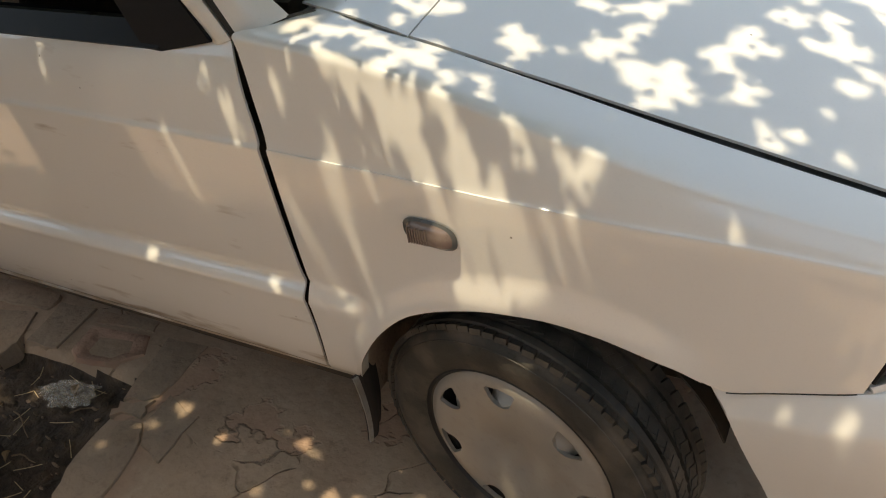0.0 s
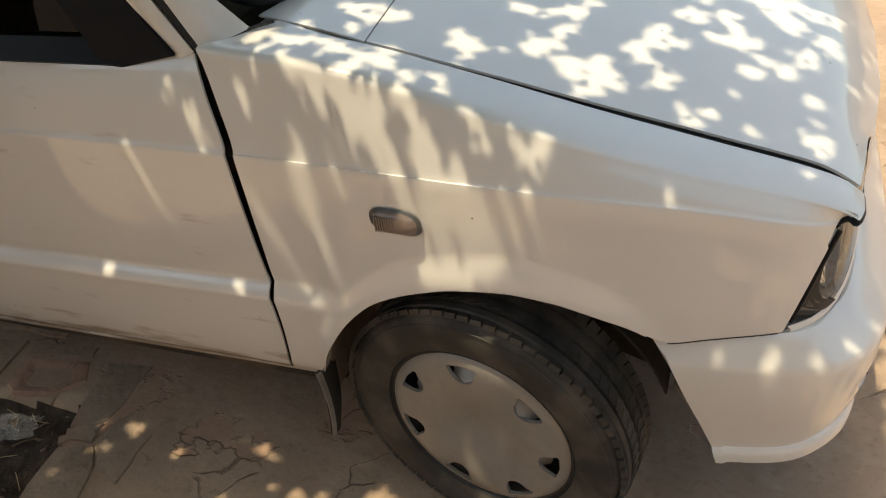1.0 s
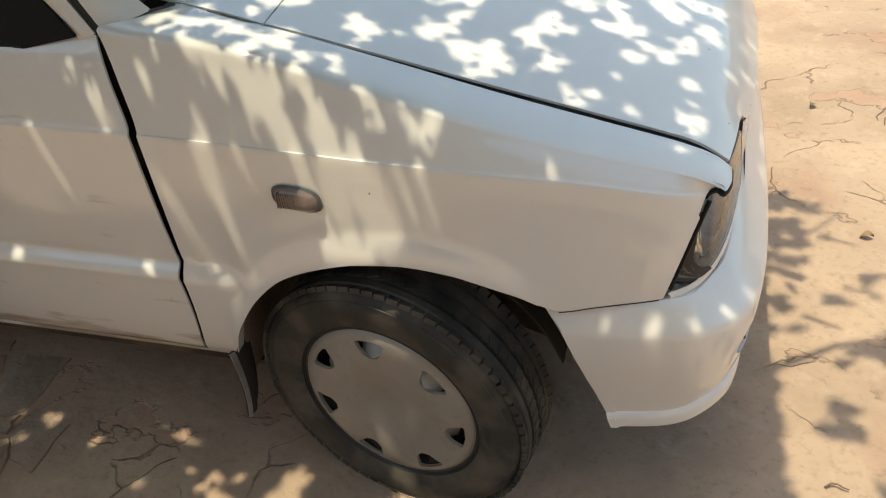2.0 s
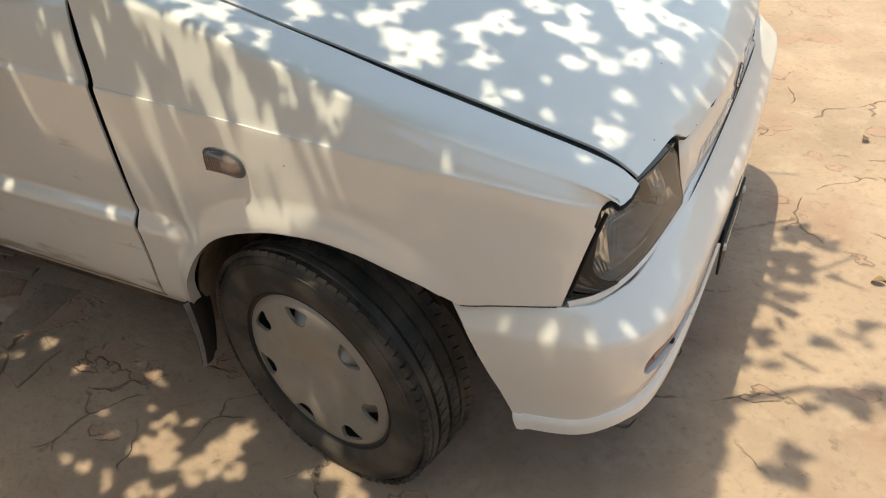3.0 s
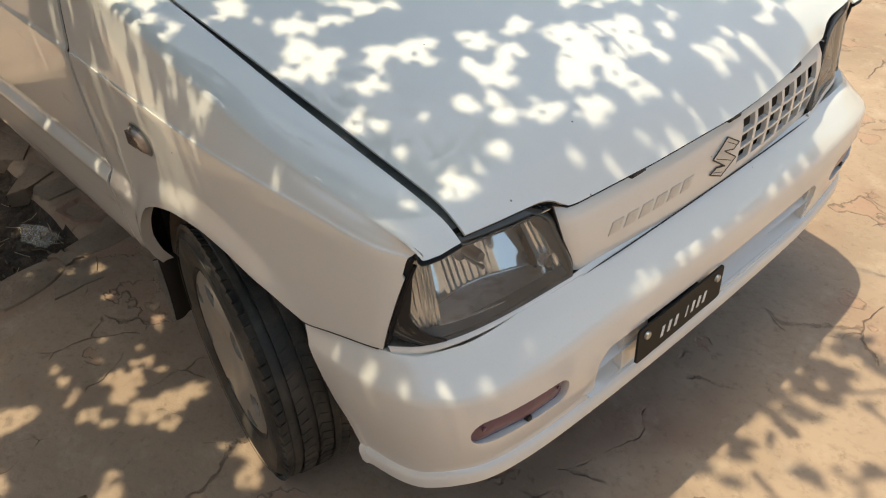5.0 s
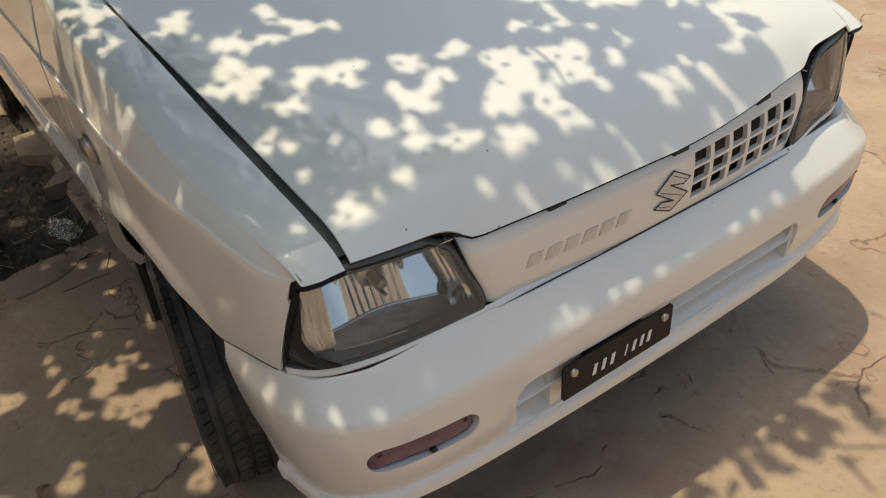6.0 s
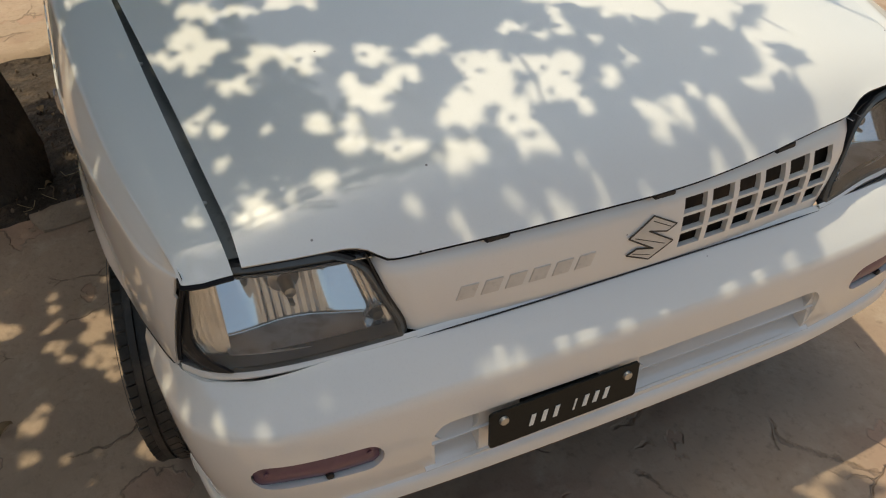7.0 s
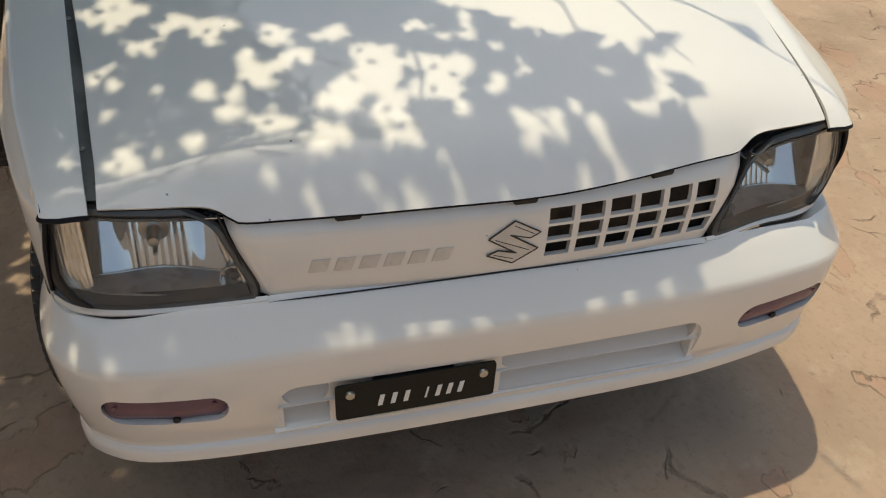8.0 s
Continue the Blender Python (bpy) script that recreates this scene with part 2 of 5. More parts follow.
inset = curve1([(-2.8, 0.045), (-2.4, 0.012), (-1.6, 0.0), (-0.05, 0.0), (0.12, 0.008), (0.22, 0.021), (0.32, 0.041), (0.39, 0.060), (0.43, 0.086), (0.46, 0.12)])
crease_z = curve1([(-2.7, 0.775), (-0.72, 0.757), (-0.33, 0.746), (-0.04, 0.729), (0.23, 0.702), (0.37, 0.673), (0.46, 0.650)])
gap_z = curve1([(-0.40, 0.897), (-0.31, 0.890), (-0.178, 0.873), (0.0, 0.822), (0.15, 0.774), (0.29, 0.732), (0.40, 0.699), (0.44, 0.684), (0.462, 0.668)])
gap_w = curve1([(-0.40, 0.56), (-0.31, 0.560), (-0.178, 0.586), (0.0, 0.573), (0.46, 0.534)])
low_side = curve1([(0.25, 0.630), (0.285, 0.637), (0.31, 0.652), (0.36, 0.666), (0.43, 0.676), (0.475, 0.682), (0.487, 0.684), (0.497, 0.680), (0.512, 0.669), (0.53, 0.672), (0.60, 0.677), (0.68, 0.680), (0.73, 0.681)])


def ease(a, b, x):
    t = max(0.0, min(1.0, (x - a) / (b - a)))
    return t * t * (3 - 2 * t)


plain_side = curve1([(0.25, 0.665), (0.40, 0.674), (0.50, 0.6795), (0.60, 0.6815), (0.68, 0.6815), (0.73, 0.681)])


def side_w(x, z):
    return lerp(low_side(z), plain_side(z), ease(-0.262, -0.215, x)) - inset(x)


# the wheel arch and the lower rim of the front wing
arch = curve1([(-0.40, 0.284), (-0.335, 0.284), (-0.312, 0.290), (-0.291, 0.345), (-0.255, 0.410), (-0.212, 0.469), (-0.158, 0.517), (-0.085, 0.548), (-0.03, 0.561), (0.03, 0.565), (0.10, 0.555), (0.145, 0.540), (0.19, 0.519), (0.236, 0.488), (0.25, 0.482), (0.30, 0.489), (0.38, 0.497), (0.46, 0.50)])
door_gap = curve1([(0.27, -0.385), (0.29, -0.374), (0.40, -0.346), (0.495, -0.337), (0.62, -0.332), (0.745, -0.331), (0.82, -0.343), (0.875, -0.359), (0.90, -0.369)])


def wing_front(z):
    return float(np.interp(z, [0.46, 0.503, 0.60, 0.65, 0.668, 0.70], [0.382, 0.392, 0.419, 0.434, 0.453, 0.462]))


def spline(pts, t):
    """Catmull-Rom through control points, t from 0 to 1."""
    f = t * (len(pts) - 1)
    k = min(int(f), len(pts) - 2)
    q = f - k
    p = lambda i: np.array(pts[min(max(i, 0), len(pts) - 1)])
    a, b, c, d = p(k - 1), p(k), p(k + 1), p(k + 2)
    return 0.5 * (2 * b + (c - a) * q + (2 * a - 5 * b + 4 * c - d) * q * q + (3 * b - a - 3 * c + d) * q ** 3)


shoulder_w = curve1([(-0.42, 0.642), (-0.30, 0.650), (-0.165, 0.655), (0.05, 0.647), (0.257, 0.627), (0.36, 0.607), (0.46, 0.588)])


def wing_section(x, s=-1):
    """Half width and height of the wing's upper part, from the bonnet gap over the shoulder down past the crease."""
    zc, zg, wg, d, ws = crease_z(x), gap_z(x), gap_w(x), inset(x), shoulder_w(x)
    if s > 0:
        ws -= 0.034 * ease(-0.30, 0.0, x) * ease(0.52, 0.30, x)
    wc, zs = 0.6768 - d, zg - 0.008
    tall = zs - zc - 0.004
    bow = lambda a: (lerp(ws, wc, 1 - (1 - a) ** 1.25), zs - a * tall)
    return [(wg, zg), (lerp(wg, ws, 0.62), zg - 0.002), (ws, zs), bow(0.16), bow(0.55), (wc, zc + 0.004), (0.6806 - d, zc - 0.0025), (side_w(x, zc - 0.03), zc - 0.03)]


def wing_point(u, v, s):
    """A point of the front wing: u from the door to the lamp, v from the bonnet gap down to the rim."""
    if v <= 0.5:
        f = v / 0.5
        xr = float(np.interp(f * 7, range(8), (-0.285, -0.315, -0.352, -0.354, -0.340, -0.333, -0.331, -0.331)))
        xf = float(np.interp(f * 7, range(8), (0.462, 0.461, 0.454, 0.447, 0.440, 0.434, 0.430, 0.424)))
        for _ in range(2):
            x = lerp(xr, xf, u)
            w, z = spline(wing_section(x, s), f)
            back = door_gap(float(spline(wing_section(xr, s), f)[1]))
            xr = lerp(xr, back, ease(0.20, 0.34, f))
        roll = max(0.0, (u - 0.90) / 0.10) ** 2 * ease(1.0, 0.45, f)
        return Vector((x, s * float(w), float(z) - 0.004 * roll))
    t = (v - 0.5) / 0.5
    x = lerp(-0.334, 0.424, u)
    for _ in range(3):
        z = lerp(crease_z(x) - 0.03, arch(x), t)
        x = lerp(door_gap(z), wing_front(z), u)
    z = lerp(crease_z(x) - 0.03, arch(x), t)
    w = side_w(x, z)
    flare = ease(0.058, 0.0, z - arch(x)) * ease(-0.31, -0.26, x) * ease(0.25, 0.16, x)
    return Vector((x, s * (w + 0.009 * flare), z))


for s in (-1, 1):
    part("front_wing", sheet(72, 56, eased(72, 56, lambda u, v: wing_point(u, v, s), 6, 17), 0.004), PAINT, car, "white pearl front wing with a pressed crease line")
    nose = [wing_point(1.0, 0.40 * k / 24, s) + Vector((-0.002, 0, -0.0045)) for k in range(25)]
    part("wing_nose_seal", tube(nose, 0.0042, 6), SEAL, car, "black seal under the wing's nose")
    # inward lip of the arch
    def lip(u, v):
        p = wing_point(lerp(0.06, 0.77, u), 1.0, s)
        return p + Vector((0, -s * 0.022 * v, 0.003 * v))
    part("arch_lip", sheet(60, 2, lip, 0.002), PAINT, car)
    # inner arch: mud-caked rear, front half coloured dark for the shade in there
    def liner(u, v):
        a = math.pi * (1.03 - 0.98 * u)
        r = 0.312
        return Vector((-0.03 + r * 0.96 * math.cos(a), s * lerp(0.612, 0.36, v), 0.235 + r * math.sin(a)))
    part("wheel_arch_liner", sheet(12, 3, lambda u, v: liner(0.38 * u, v), 0.003), MUDDY, car, "mud-caked rear of the inner wheel arch")
    part("wheel_arch_liner", sheet(16, 3, lambda u, v: liner(lerp(0.38, 0.94, u), v), 0.003), DARK, car, "front of the inner wheel arch, coloured dark for shade")
    def inner(u, v):
        a = math.pi * (1.12 - 1.24 * u)
        return Vector((-0.03 + 0.3 * v * math.cos(a), s * 0.36, 0.235 + 0.3 * v * math.sin(a)))
    part("splash_guard", sheet(4, 6, lambda u, v: Vector((lerp(0.262, 0.335, v), s * lerp(0.592, 0.36, u), lerp(0.34, 0.225, v))), 0.003), MUDDY, car)
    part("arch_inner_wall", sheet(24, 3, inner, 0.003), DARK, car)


    seam = [(x, s * (side_w(x, arch(x)) + 0.0005), arch(x) - 0.001) for x in (0.250 + 0.0071 * k for k in range(20))]
    part("bumper_seam", tube(seam, 0.0008, 6), BLACK, car)


# bonnet
def bonnet_front(w):
    """x and z of the bonnet's front edge at a half width."""
    return (float(np.interp(w, [0, 0.2, 0.35, 0.367, 0.385, 0.41, 0.47, 0.528, 0.54], [0.515, 0.508, 0.491, 0.486, 0.479, 0.474, 0.467, 0.458, 0.455])),
            float(np.interp(w, [0, 0.2, 0.345, 0.367, 0.378, 0.392, 0.41, 0.47, 0.528, 0.54], [0.652, 0.652, 0.647, 0.647, 0.657, 0.665, 0.668, 0.668, 0.668, 0.668])))


bonnet_prof = curve1([(-0.20, 0.900), (-0.16, 0.891), (0.0, 0.853), (0.16, 0.815), (0.27, 0.786), (0.37, 0.752), (0.42, 0.735), (0.45, 0.721), (0.478, 0.699), (0.495, 0.675), (0.512, 0.645)])


nose_start = curve1([(0, 0.440), (0.2, 0.433), (0.35, 0.417), (0.45, 0.400), (0.54, 0.382)])


def bonnet_point(u, v):
    q = 2 * u - 1
    s, w0 = (1 if q >= 0 else -1), abs(q)
    v = 1 - (1 - v) ** 1.35
    xf, zf = bonnet_front(w0 * 0.528)
    x = lerp(-0.163 + 0.012 * q * q, xf, v)
    w = w0 * lerp(gap_w(x) - lerp(0.005, 0.015, ease(-0.15, 0.25, x)), 0.523, ease(0.85, 1.0, v))
    edge = gap_z(min(x, 0.445)) + 0.001
    z = edge + max(0.0, bonnet_prof(x) - edge) * (1 - w0 ** 2.4)
    # the nose rolls over to its front edge
    xs = nose_start(w0 * 0.528)
    run = xf - xs
    k = max(0.0, (x - xs) / run)
    zs = gap_z(min(xs, 0.445)) + 0.001
    zs = zs + max(0.0, bonnet_prof(xs) - zs) * (1 - w0 ** 2.4)
    if k > 0:
        slope = (zs - (gap_z(xs - 0.004) + 0.001 + (bonnet_prof(xs - 0.004) - gap_z(xs - 0.004) - 0.001) * (1 - w0 ** 2.4))) / 0.004
        lin = zs + slope * (x - xs)
        end_lin = zs + slope * run
        z = lin + (zf - end_lin) * k ** 2.4
    return Vector((x, s * w, z))


part("bonnet", sheet(96, 64, eased(96, 64, bonnet_point, 60), 0.004), PAINT, car, "white pearl bonnet dappled by leaf shade")
# rolled lip along the bonnet's front
part("bonnet_lip", sheet(96, 3, lambda u, v: bonnet_point(u, 1.0) + Vector((-0.003 - 0.02 * v, 0, -0.003 - 0.004 * v)), 0.002), SEAL, car)
for y in (-0.24, 0.0, 0.21):
    part("rubber_stop", box(0.478, 0.5120 - 0.16 * y * y, y, y + 0.034, 0.6400, 0.6495, 0.002), BLACK, car, "black rubber bonnet stop")

# engine bay under the gaps
part("engine_bay", box(-0.15, 0.29, -0.50, 0.50, 0.30, 0.64, 0.02), DARK, car)
for s in (-1, 1):
    def drain(u, v):
        x = lerp(-0.20, 0.440, u)
        return Vector((x, s * (gap_w(x) + lerp(0.005, -0.03, v)), gap_z(min(x, 0.45)) - 0.011 - 0.003 * math.sin(v * 3.1)))
    part("bonnet_channel", sheet(40, 4, drain, 0.002), CHANNEL, car, "dark channel beside the bonnet")
    for x in (0.10, 0.36):
        part("screw", lathe([(0, 0.0), (0.0045, 0.0), (0.004, 0.002), (0.0, 0.003)], 10), STEEL, car).matrix_basis = pose(x, s * (gap_w(x) - 0.002), gap_z(x) - 0.012, 90)
part("front_crossmember", box(0.40, 0.47, -0.36, 0.36, 0.50, 0.628, 0.006), DARK, car)

# cowl between bonnet and windscreen
def cowl(u, v):
    q = 2 * u - 1
    x = lerp(-0.318 + 0.09 * (1 - q * q), -0.1650 + 0.012 * q * q, v)
    w = abs(q) * lerp(0.555, gap_w(-0.175) - 0.004, v)
    edge = gap_z(x) + 0.001
    return Vector((x, math.copysign(w, q), edge + (lerp(0.911, bonnet_prof(-0.165) - 0.001, v) - edge) * (1 - abs(q) ** 2.4)))


part("cowl_panel", sheet(40, 8, cowl, 0.003), PAINT, car)


def scuttle(u, v):
    q = 2 * u - 1
    x = lerp(-0.32, -0.09, v)
    low = gap_z(x) - 0.012
    return Vector((x, q * 0.585, low + max(0.0, bonnet_prof(max(x, -0.19)) - 0.012 - low) * (1 - abs(q) ** 2.4)))


part("scuttle_panel", sheet(32, 8, scuttle, 0.002), PAINT, car)

# grille panel between the lamps
def inner_edge(z):
    return float(np.interp(z, [0.50, 0.52, 0.60, 0.64, 0.66], [0.336, 0.340, 0.362, 0.374, 0.380])) + 0.003


bm = bmesh.new()
N, M = 48, 8
front, back = [], []
for i in range(N + 1):
    q = 2 * i / N - 1
    fcol, bcol = [], []
    for j in range(M + 1):
        v = j / M
        z = lerp(0.524, 0.642, v)
        x = 0.505 - 0.018 * q * q + 0.004 * math.sin(v * 3.1) - 0.012 * max(0, v - 0.86) / 0.14 - 0.010 * ease(0.945, 1.0, abs(q)) ** 2
        fcol.append(bm.verts.new((x, q * inner_edge(z), z)))
        bcol.append(bm.verts.new((x - 0.009, q * inner_edge(z), z)))
    front.append(fcol)
    back.append(bcol)
for i in range(N):
    for j in range(M):
        bm.faces.new((front[i][j], front[i + 1][j], front[i + 1][j + 1], front[i][j + 1]))
        bm.faces.new((back[i][j], back[i][j + 1], back[i + 1][j + 1], back[i + 1][j]))
for i in range(N):
    for j in (0, M):
        bm.faces.new((front[i][j], front[i + 1][j], back[i + 1][j], back[i][j]))
for j in range(M):
    for i in (0, N):
        bm.faces.new((front[i][j], front[i][j + 1], back[i][j + 1], back[i][j]))
bmesh.ops.recalc_face_normals(bm, faces=bm.faces[:])
grille = part("grille_panel", bm, PAINT, car, "white panel between the headlamps with square openings")
cells = []
for r in range(3):
    z0, z1 = 0.6005 - 0.0285 * r, 0.6245 - 0.0285 * r
    for c in range(6):
        y0 = 0.057 + 0.0475 * c
        y1 = y0 + 0.038
        reach = lambda z: inner_edge(z) - 0.022
        pts = [(0.47, y0, z0), (0.47, min(y1, reach(z0)), z0), (0.47, min(y1, reach(z1)), z1), (0.47, y0, z1)]
        if pts[1][1] > y0 + 0.008:
            cells.append(prism(pts, (0.06, 0, 0), 0.0))
cut(grille, cells)
part("grille_backing", box(0.462, 0.466, -0.33, 0.34, 0.51, 0.635), BLACK, grille)
# worn relief lettering as plain slanted blocks
def panel_x(y, z):
    v = (z - 0.530) / 0.112
    return 0.505 - 0.018 * (y / inner_edge(z)) ** 2 + 0.004 * math.sin(v * 3.1)


for k in range(6):
    y0, h, sl, wd = -0.279 + 0.0335 * k, 0.022, 0.007, 0.0245
    pts = [(panel_x(y, z) - 0.001, y, z) for y, z in ((y0, 0.5605), (y0 + wd, 0.5605), (y0 + wd + sl, 0.5605 + h), (y0 + sl, 0.5605 + h))]
    part("relief_block", prism(pts, (0.0026, 0, 0), 0.0006), EMBOSS, grille)
# angular emblem: a pale folded shape with a dark outline
ring = [(0.005, 0.614), (0.045, 0.591), (0.030, 0.583), (-0.001, 0.592), (0.044, 0.563), (0.008, 0.541), (-0.032, 0.560), (-0.016, 0.567), (0.012, 0.559), (-0.032, 0.588)]
part("emblem_facet", prism([(panel_x(y, z) - 0.001, y, z) for y, z in ring], (0.0035, 0, 0)), EMBOSS, grille, "worn pale emblem")
edge = []
for k, (y, z) in enumerate(ring):
    y2, z2 = ring[(k + 1) % len(ring)]
    edge += [(panel_x(lerp(y, y2, q), lerp(z, z2, q)) + 0.0022, lerp(y, y2, q), lerp(z, z2, q)) for q in (0, 0.03, 0.5, 0.97)]
part("emblem_edge", tube(edge, 0.0012, 5, None, True), OUTLINE, grille, "dark worn emblem outline")
for a, b in (((0.005, 0.606), (0.036, 0.589)), ((-0.022, 0.586), (0.030, 0.562)), ((-0.022, 0.560), (0.008, 0.549))):
    part("emblem_fold", tube([(panel_x(*a) + 0.002, *a), (panel_x(*b) + 0.002, *b)], 0.0009, 5), OUTLINE, grille)

# bumper
bump_path = [(0.25, 0.655), (0.34, 0.652), (0.43, 0.636), (0.482, 0.606), (0.519, 0.553), (0.537, 0.475), (0.546, 0.36), (0.551, 0.2), (0.553, 0.0)]


def smooth_path(pts, n):
    """Catmull-Rom through plan points."""
    P = [Vector((2 * pts[0][0] - pts[1][0], 2 * pts[0][1] - pts[1][1]))] + [Vector(p) for p in pts] + [Vector((pts[-2][0], -pts[-2][1]))]
    out = []
    for k in range(1, len(P) - 2):
        for j in range(n):
            t = j / n
            a, b, c, d = P[k - 1], P[k], P[k + 1], P[k + 2]
            out.append(0.5 * (2 * b + (c - a) * t + (2 * a - 5 * b + 4 * c - d) * t * t + (3 * b - a - 3 * c + d) * t ** 3))
    out.append(P[-2])
    return out


half = smooth_path(bump_path, 6)
plan = [Vector((p.x, -p.y)) for p in half] + [Vector((p.x, p.y)) for p in half[-2::-1]]
end_x = lambda z: float(np.interp(z, [0.24, 0.271, 0.36, 0.449, 0.475, 0.54], [0.331, 0.321, 0.287, 0.252, 0.228, 0.222]))
profile = [(-0.056, 0.536), (-0.048, 0.530), (-0.033, 0.510), (-0.017, 0.488), (-0.006, 0.473), (-0.001, 0.463), (0.0, 0.448), (0.0, 0.425), (-0.002, 0.39), (-0.007, 0.35), (-0.014, 0.315), (-0.020, 0.292), (-0.015, 0.287), (-0.013, 0.280), (-0.014, 0.264), (-0.020, 0.259), (-0.046, 0.262), (-0.052, 0.30), (-0.047, 0.40), (-0.056, 0.47), (-0.072, 0.52)]
bm = bmesh.new()
rings, top_edge = [], []
n = len(plan)
for i, p in enumerate(plan):
    d = (plan[min(i + 1, n - 1)] - plan[max(i - 1, 0)]).normalized()
    out = Vector((d.y, -d.x))
    facing = max(0.0, min(1.0, out.x * 1.25))
    ring = []
    for o, z in profile:
        oo = o * lerp(0.32, 1.0, facing) if z > 0.42 and o > -0.06 else o
        top = lerp(float(np.interp(p.x, [0.22, 0.30, 0.38, 0.44], [0.474, 0.486, 0.494, 0.496])), float(np.interp(abs(p.y), [0, 0.33, 0.39, 0.46, 0.50, 0.58, 0.63], [0.529, 0.527, 0.521, 0.514, 0.508, 0.498, 0.495])), facing)
        zz = z if z < 0.42 else lerp(0.42, top, (z - 0.42) / (0.536 - 0.42))
        if z < 0.30:
            zz -= 0.026 * (1 - facing)
        x = p.x + out.x * oo
        if i in (0, n - 1):
            x = end_x(zz)
        elif x < end_x(zz) + 0.01 and abs(p.y) > 0.6:
            x = max(x, lerp(end_x(zz), 0.36, i / 12 if i < n / 2 else (n - 1 - i) / 12))
        ring.append(bm.verts.new((x, p.y + out.y * oo, zz)))
    rings.append(ring)
    if abs(p.y) < 0.56:
        top_edge.append(ring[1].co + Vector((0.001, 0, 0.0012)))
for i in range(n - 1):
    for k in range(len(profile)):
        k2 = (k + 1) % len(profile)
        bm.faces.new((rings[i][k], rings[i + 1][k], rings[i + 1][k2], rings[i][k2]))
bm.faces.new(rings[0])
bm.faces.new(rings[-1][::-1])
bmesh.ops.recalc_face_normals(bm, faces=bm.faces[:])
bumper = part("front_bumper", bm, PAINT, car, "white moulded plastic front bumper with an air intake")
cutters = []
for s in (-1, 1):
    # fog lamp recess
    pts = [(0.45, s * 0.487 + y, 0.377 + z - s * y * 0.0) for y, z in rounded(0.168, 0.050, 0.024)]
    cutters.append(prism(pts, (0.15, 0, 0)))
# the wide intake: a shallow trough, then deep slots above and below a rib
cutters.append(prism([(0.534, 0.001 + y, 0.353 + z) for y, z in rounded(0.676, 0.098, 0.034, 7)], (0.06, 0, 0)))
for y0, y1 in ((-0.330, -0.263), (0.000, 0.332)):
    for depth, z0, z1, r in ((0.470, 0.357, 0.400, 0.018), (0.460, 0.309, 0.3535, 0.004)):
        cutters.append(prism([(depth, (y0 + y1) / 2 + y, (z0 + z1) / 2 + z) for y, z in rounded(y1 - y0, z1 - z0, r, 4)], (0.12, 0, 0)))
cut(bumper, cutters)
for top, low, name in ((0.404, 0.3565, "upper_tray"), (0.352, 0.3065, "intake_tray")):
    part(name, sheet(24, 8, lambda u, v: Vector((lerp(0.478, 0.5375, v), lerp(-0.345, 0.345, u), lerp(top, low, v ** 0.62))), 0.002), PAINT, bumper, "white sloping floor of the intake")
part("bumper_gap", tube([p for p in top_edge if abs(p.y) < 0.345], lambda q: 0.0013 * min(1.0, 8 * min(q, 1 - q) + 0.1), 6), BLACK, bumper)
fog_x = lambda y: float(np.interp(abs(y), [0.39, 0.475, 0.553, 0.58], [0.541, 0.536, 0.518, 0.507]))
for s in (-1, 1):
    def fog(u, v):
        y, z = s * 0.487 + lerp(-0.081, 0.081, u), 0.377 + lerp(-0.0225, 0.0225, v)
        e = min(u, 1 - u, v * 0.25, (1 - v) * 0.25)
        return Vector((fog_x(y) - 0.013 + 0.007 * min(1, e * 12), y, z))
    lamp = part("fog_lamp", sheet(16, 6, fog, 0.003), PURPLE, bumper, "oblong purple-tinted fog lamp")
    part("fog_cup", box(0.478, 0.486, s * 0.487 - 0.09, s * 0.487 + 0.09, 0.345, 0.41), HOUSING, bumper)
    for dy in (-0.066, 0.066):
        part("fog_screw", lathe([(0, 0.0), (0.0035, 0.0), (0.0035, 0.002), (0.0, 0.003)], 8), PURPLE, bumper).matrix_basis = pose(fog_x(s * 0.487 + dy) - 0.005, s * 0.487 + dy, 0.384, 0, 0, -90)
    part("fog_plug", lathe([(0, 0.0), (0.006, 0.0), (0.005, 0.008), (0.0, 0.009)], 10), BLACK, bumper).matrix_basis = pose(0.521, s * 0.475, 0.356, 0, 0, -90)

# plate with plain marks instead of its characters
plate = part("number_plate", prism([(0.5535, -0.138 + y, 0.365 + z) for y, z in rounded(0.240, 0.068, 0.006)], (0.004, 0, 0.0)), PLATE, car, "black plate with white marks held by two bolts")
part("plate_bracket", box(0.52, 0.5535, -0.20, -0.08, 0.36, 0.39), BLACK, plate)
for y in (-0.237, -0.038):
    part("bolt", lathe([(0, 0.0), (0.0075, 0.0), (0.0065, 0.004), (0.0, 0.005)], 12), STEEL, plate, "steel plate bolt").matrix_basis = pose(0.5575, y, 0.381, 0, 0, -90)
for k, y in enumerate((-0.197, -0.178, -0.159, -0.127, -0.111, -0.094, -0.077)):
    w, h = (0.0068, 0.021) if k != 3 else (0.003, 0.021)
    pts = [(0.5577, y, 0.350), (0.5577, y + w, 0.350), (0.5577, y + w + 0.004, 0.350 + h), (0.5577, y + 0.004, 0.350 + h)]
    part("white_mark", prism(pts, (0.001, 0, 0)), WHITE, plate)

# headlamps
lamp_plan = curve1([(0.32, 0.497), (0.345, 0.494), (0.40, 0.487), (0.46, 0.478), (0.52, 0.464), (0.56, 0.448), (0.59, 0.428), (0.608, 0.406), (0.622, 0.385)])


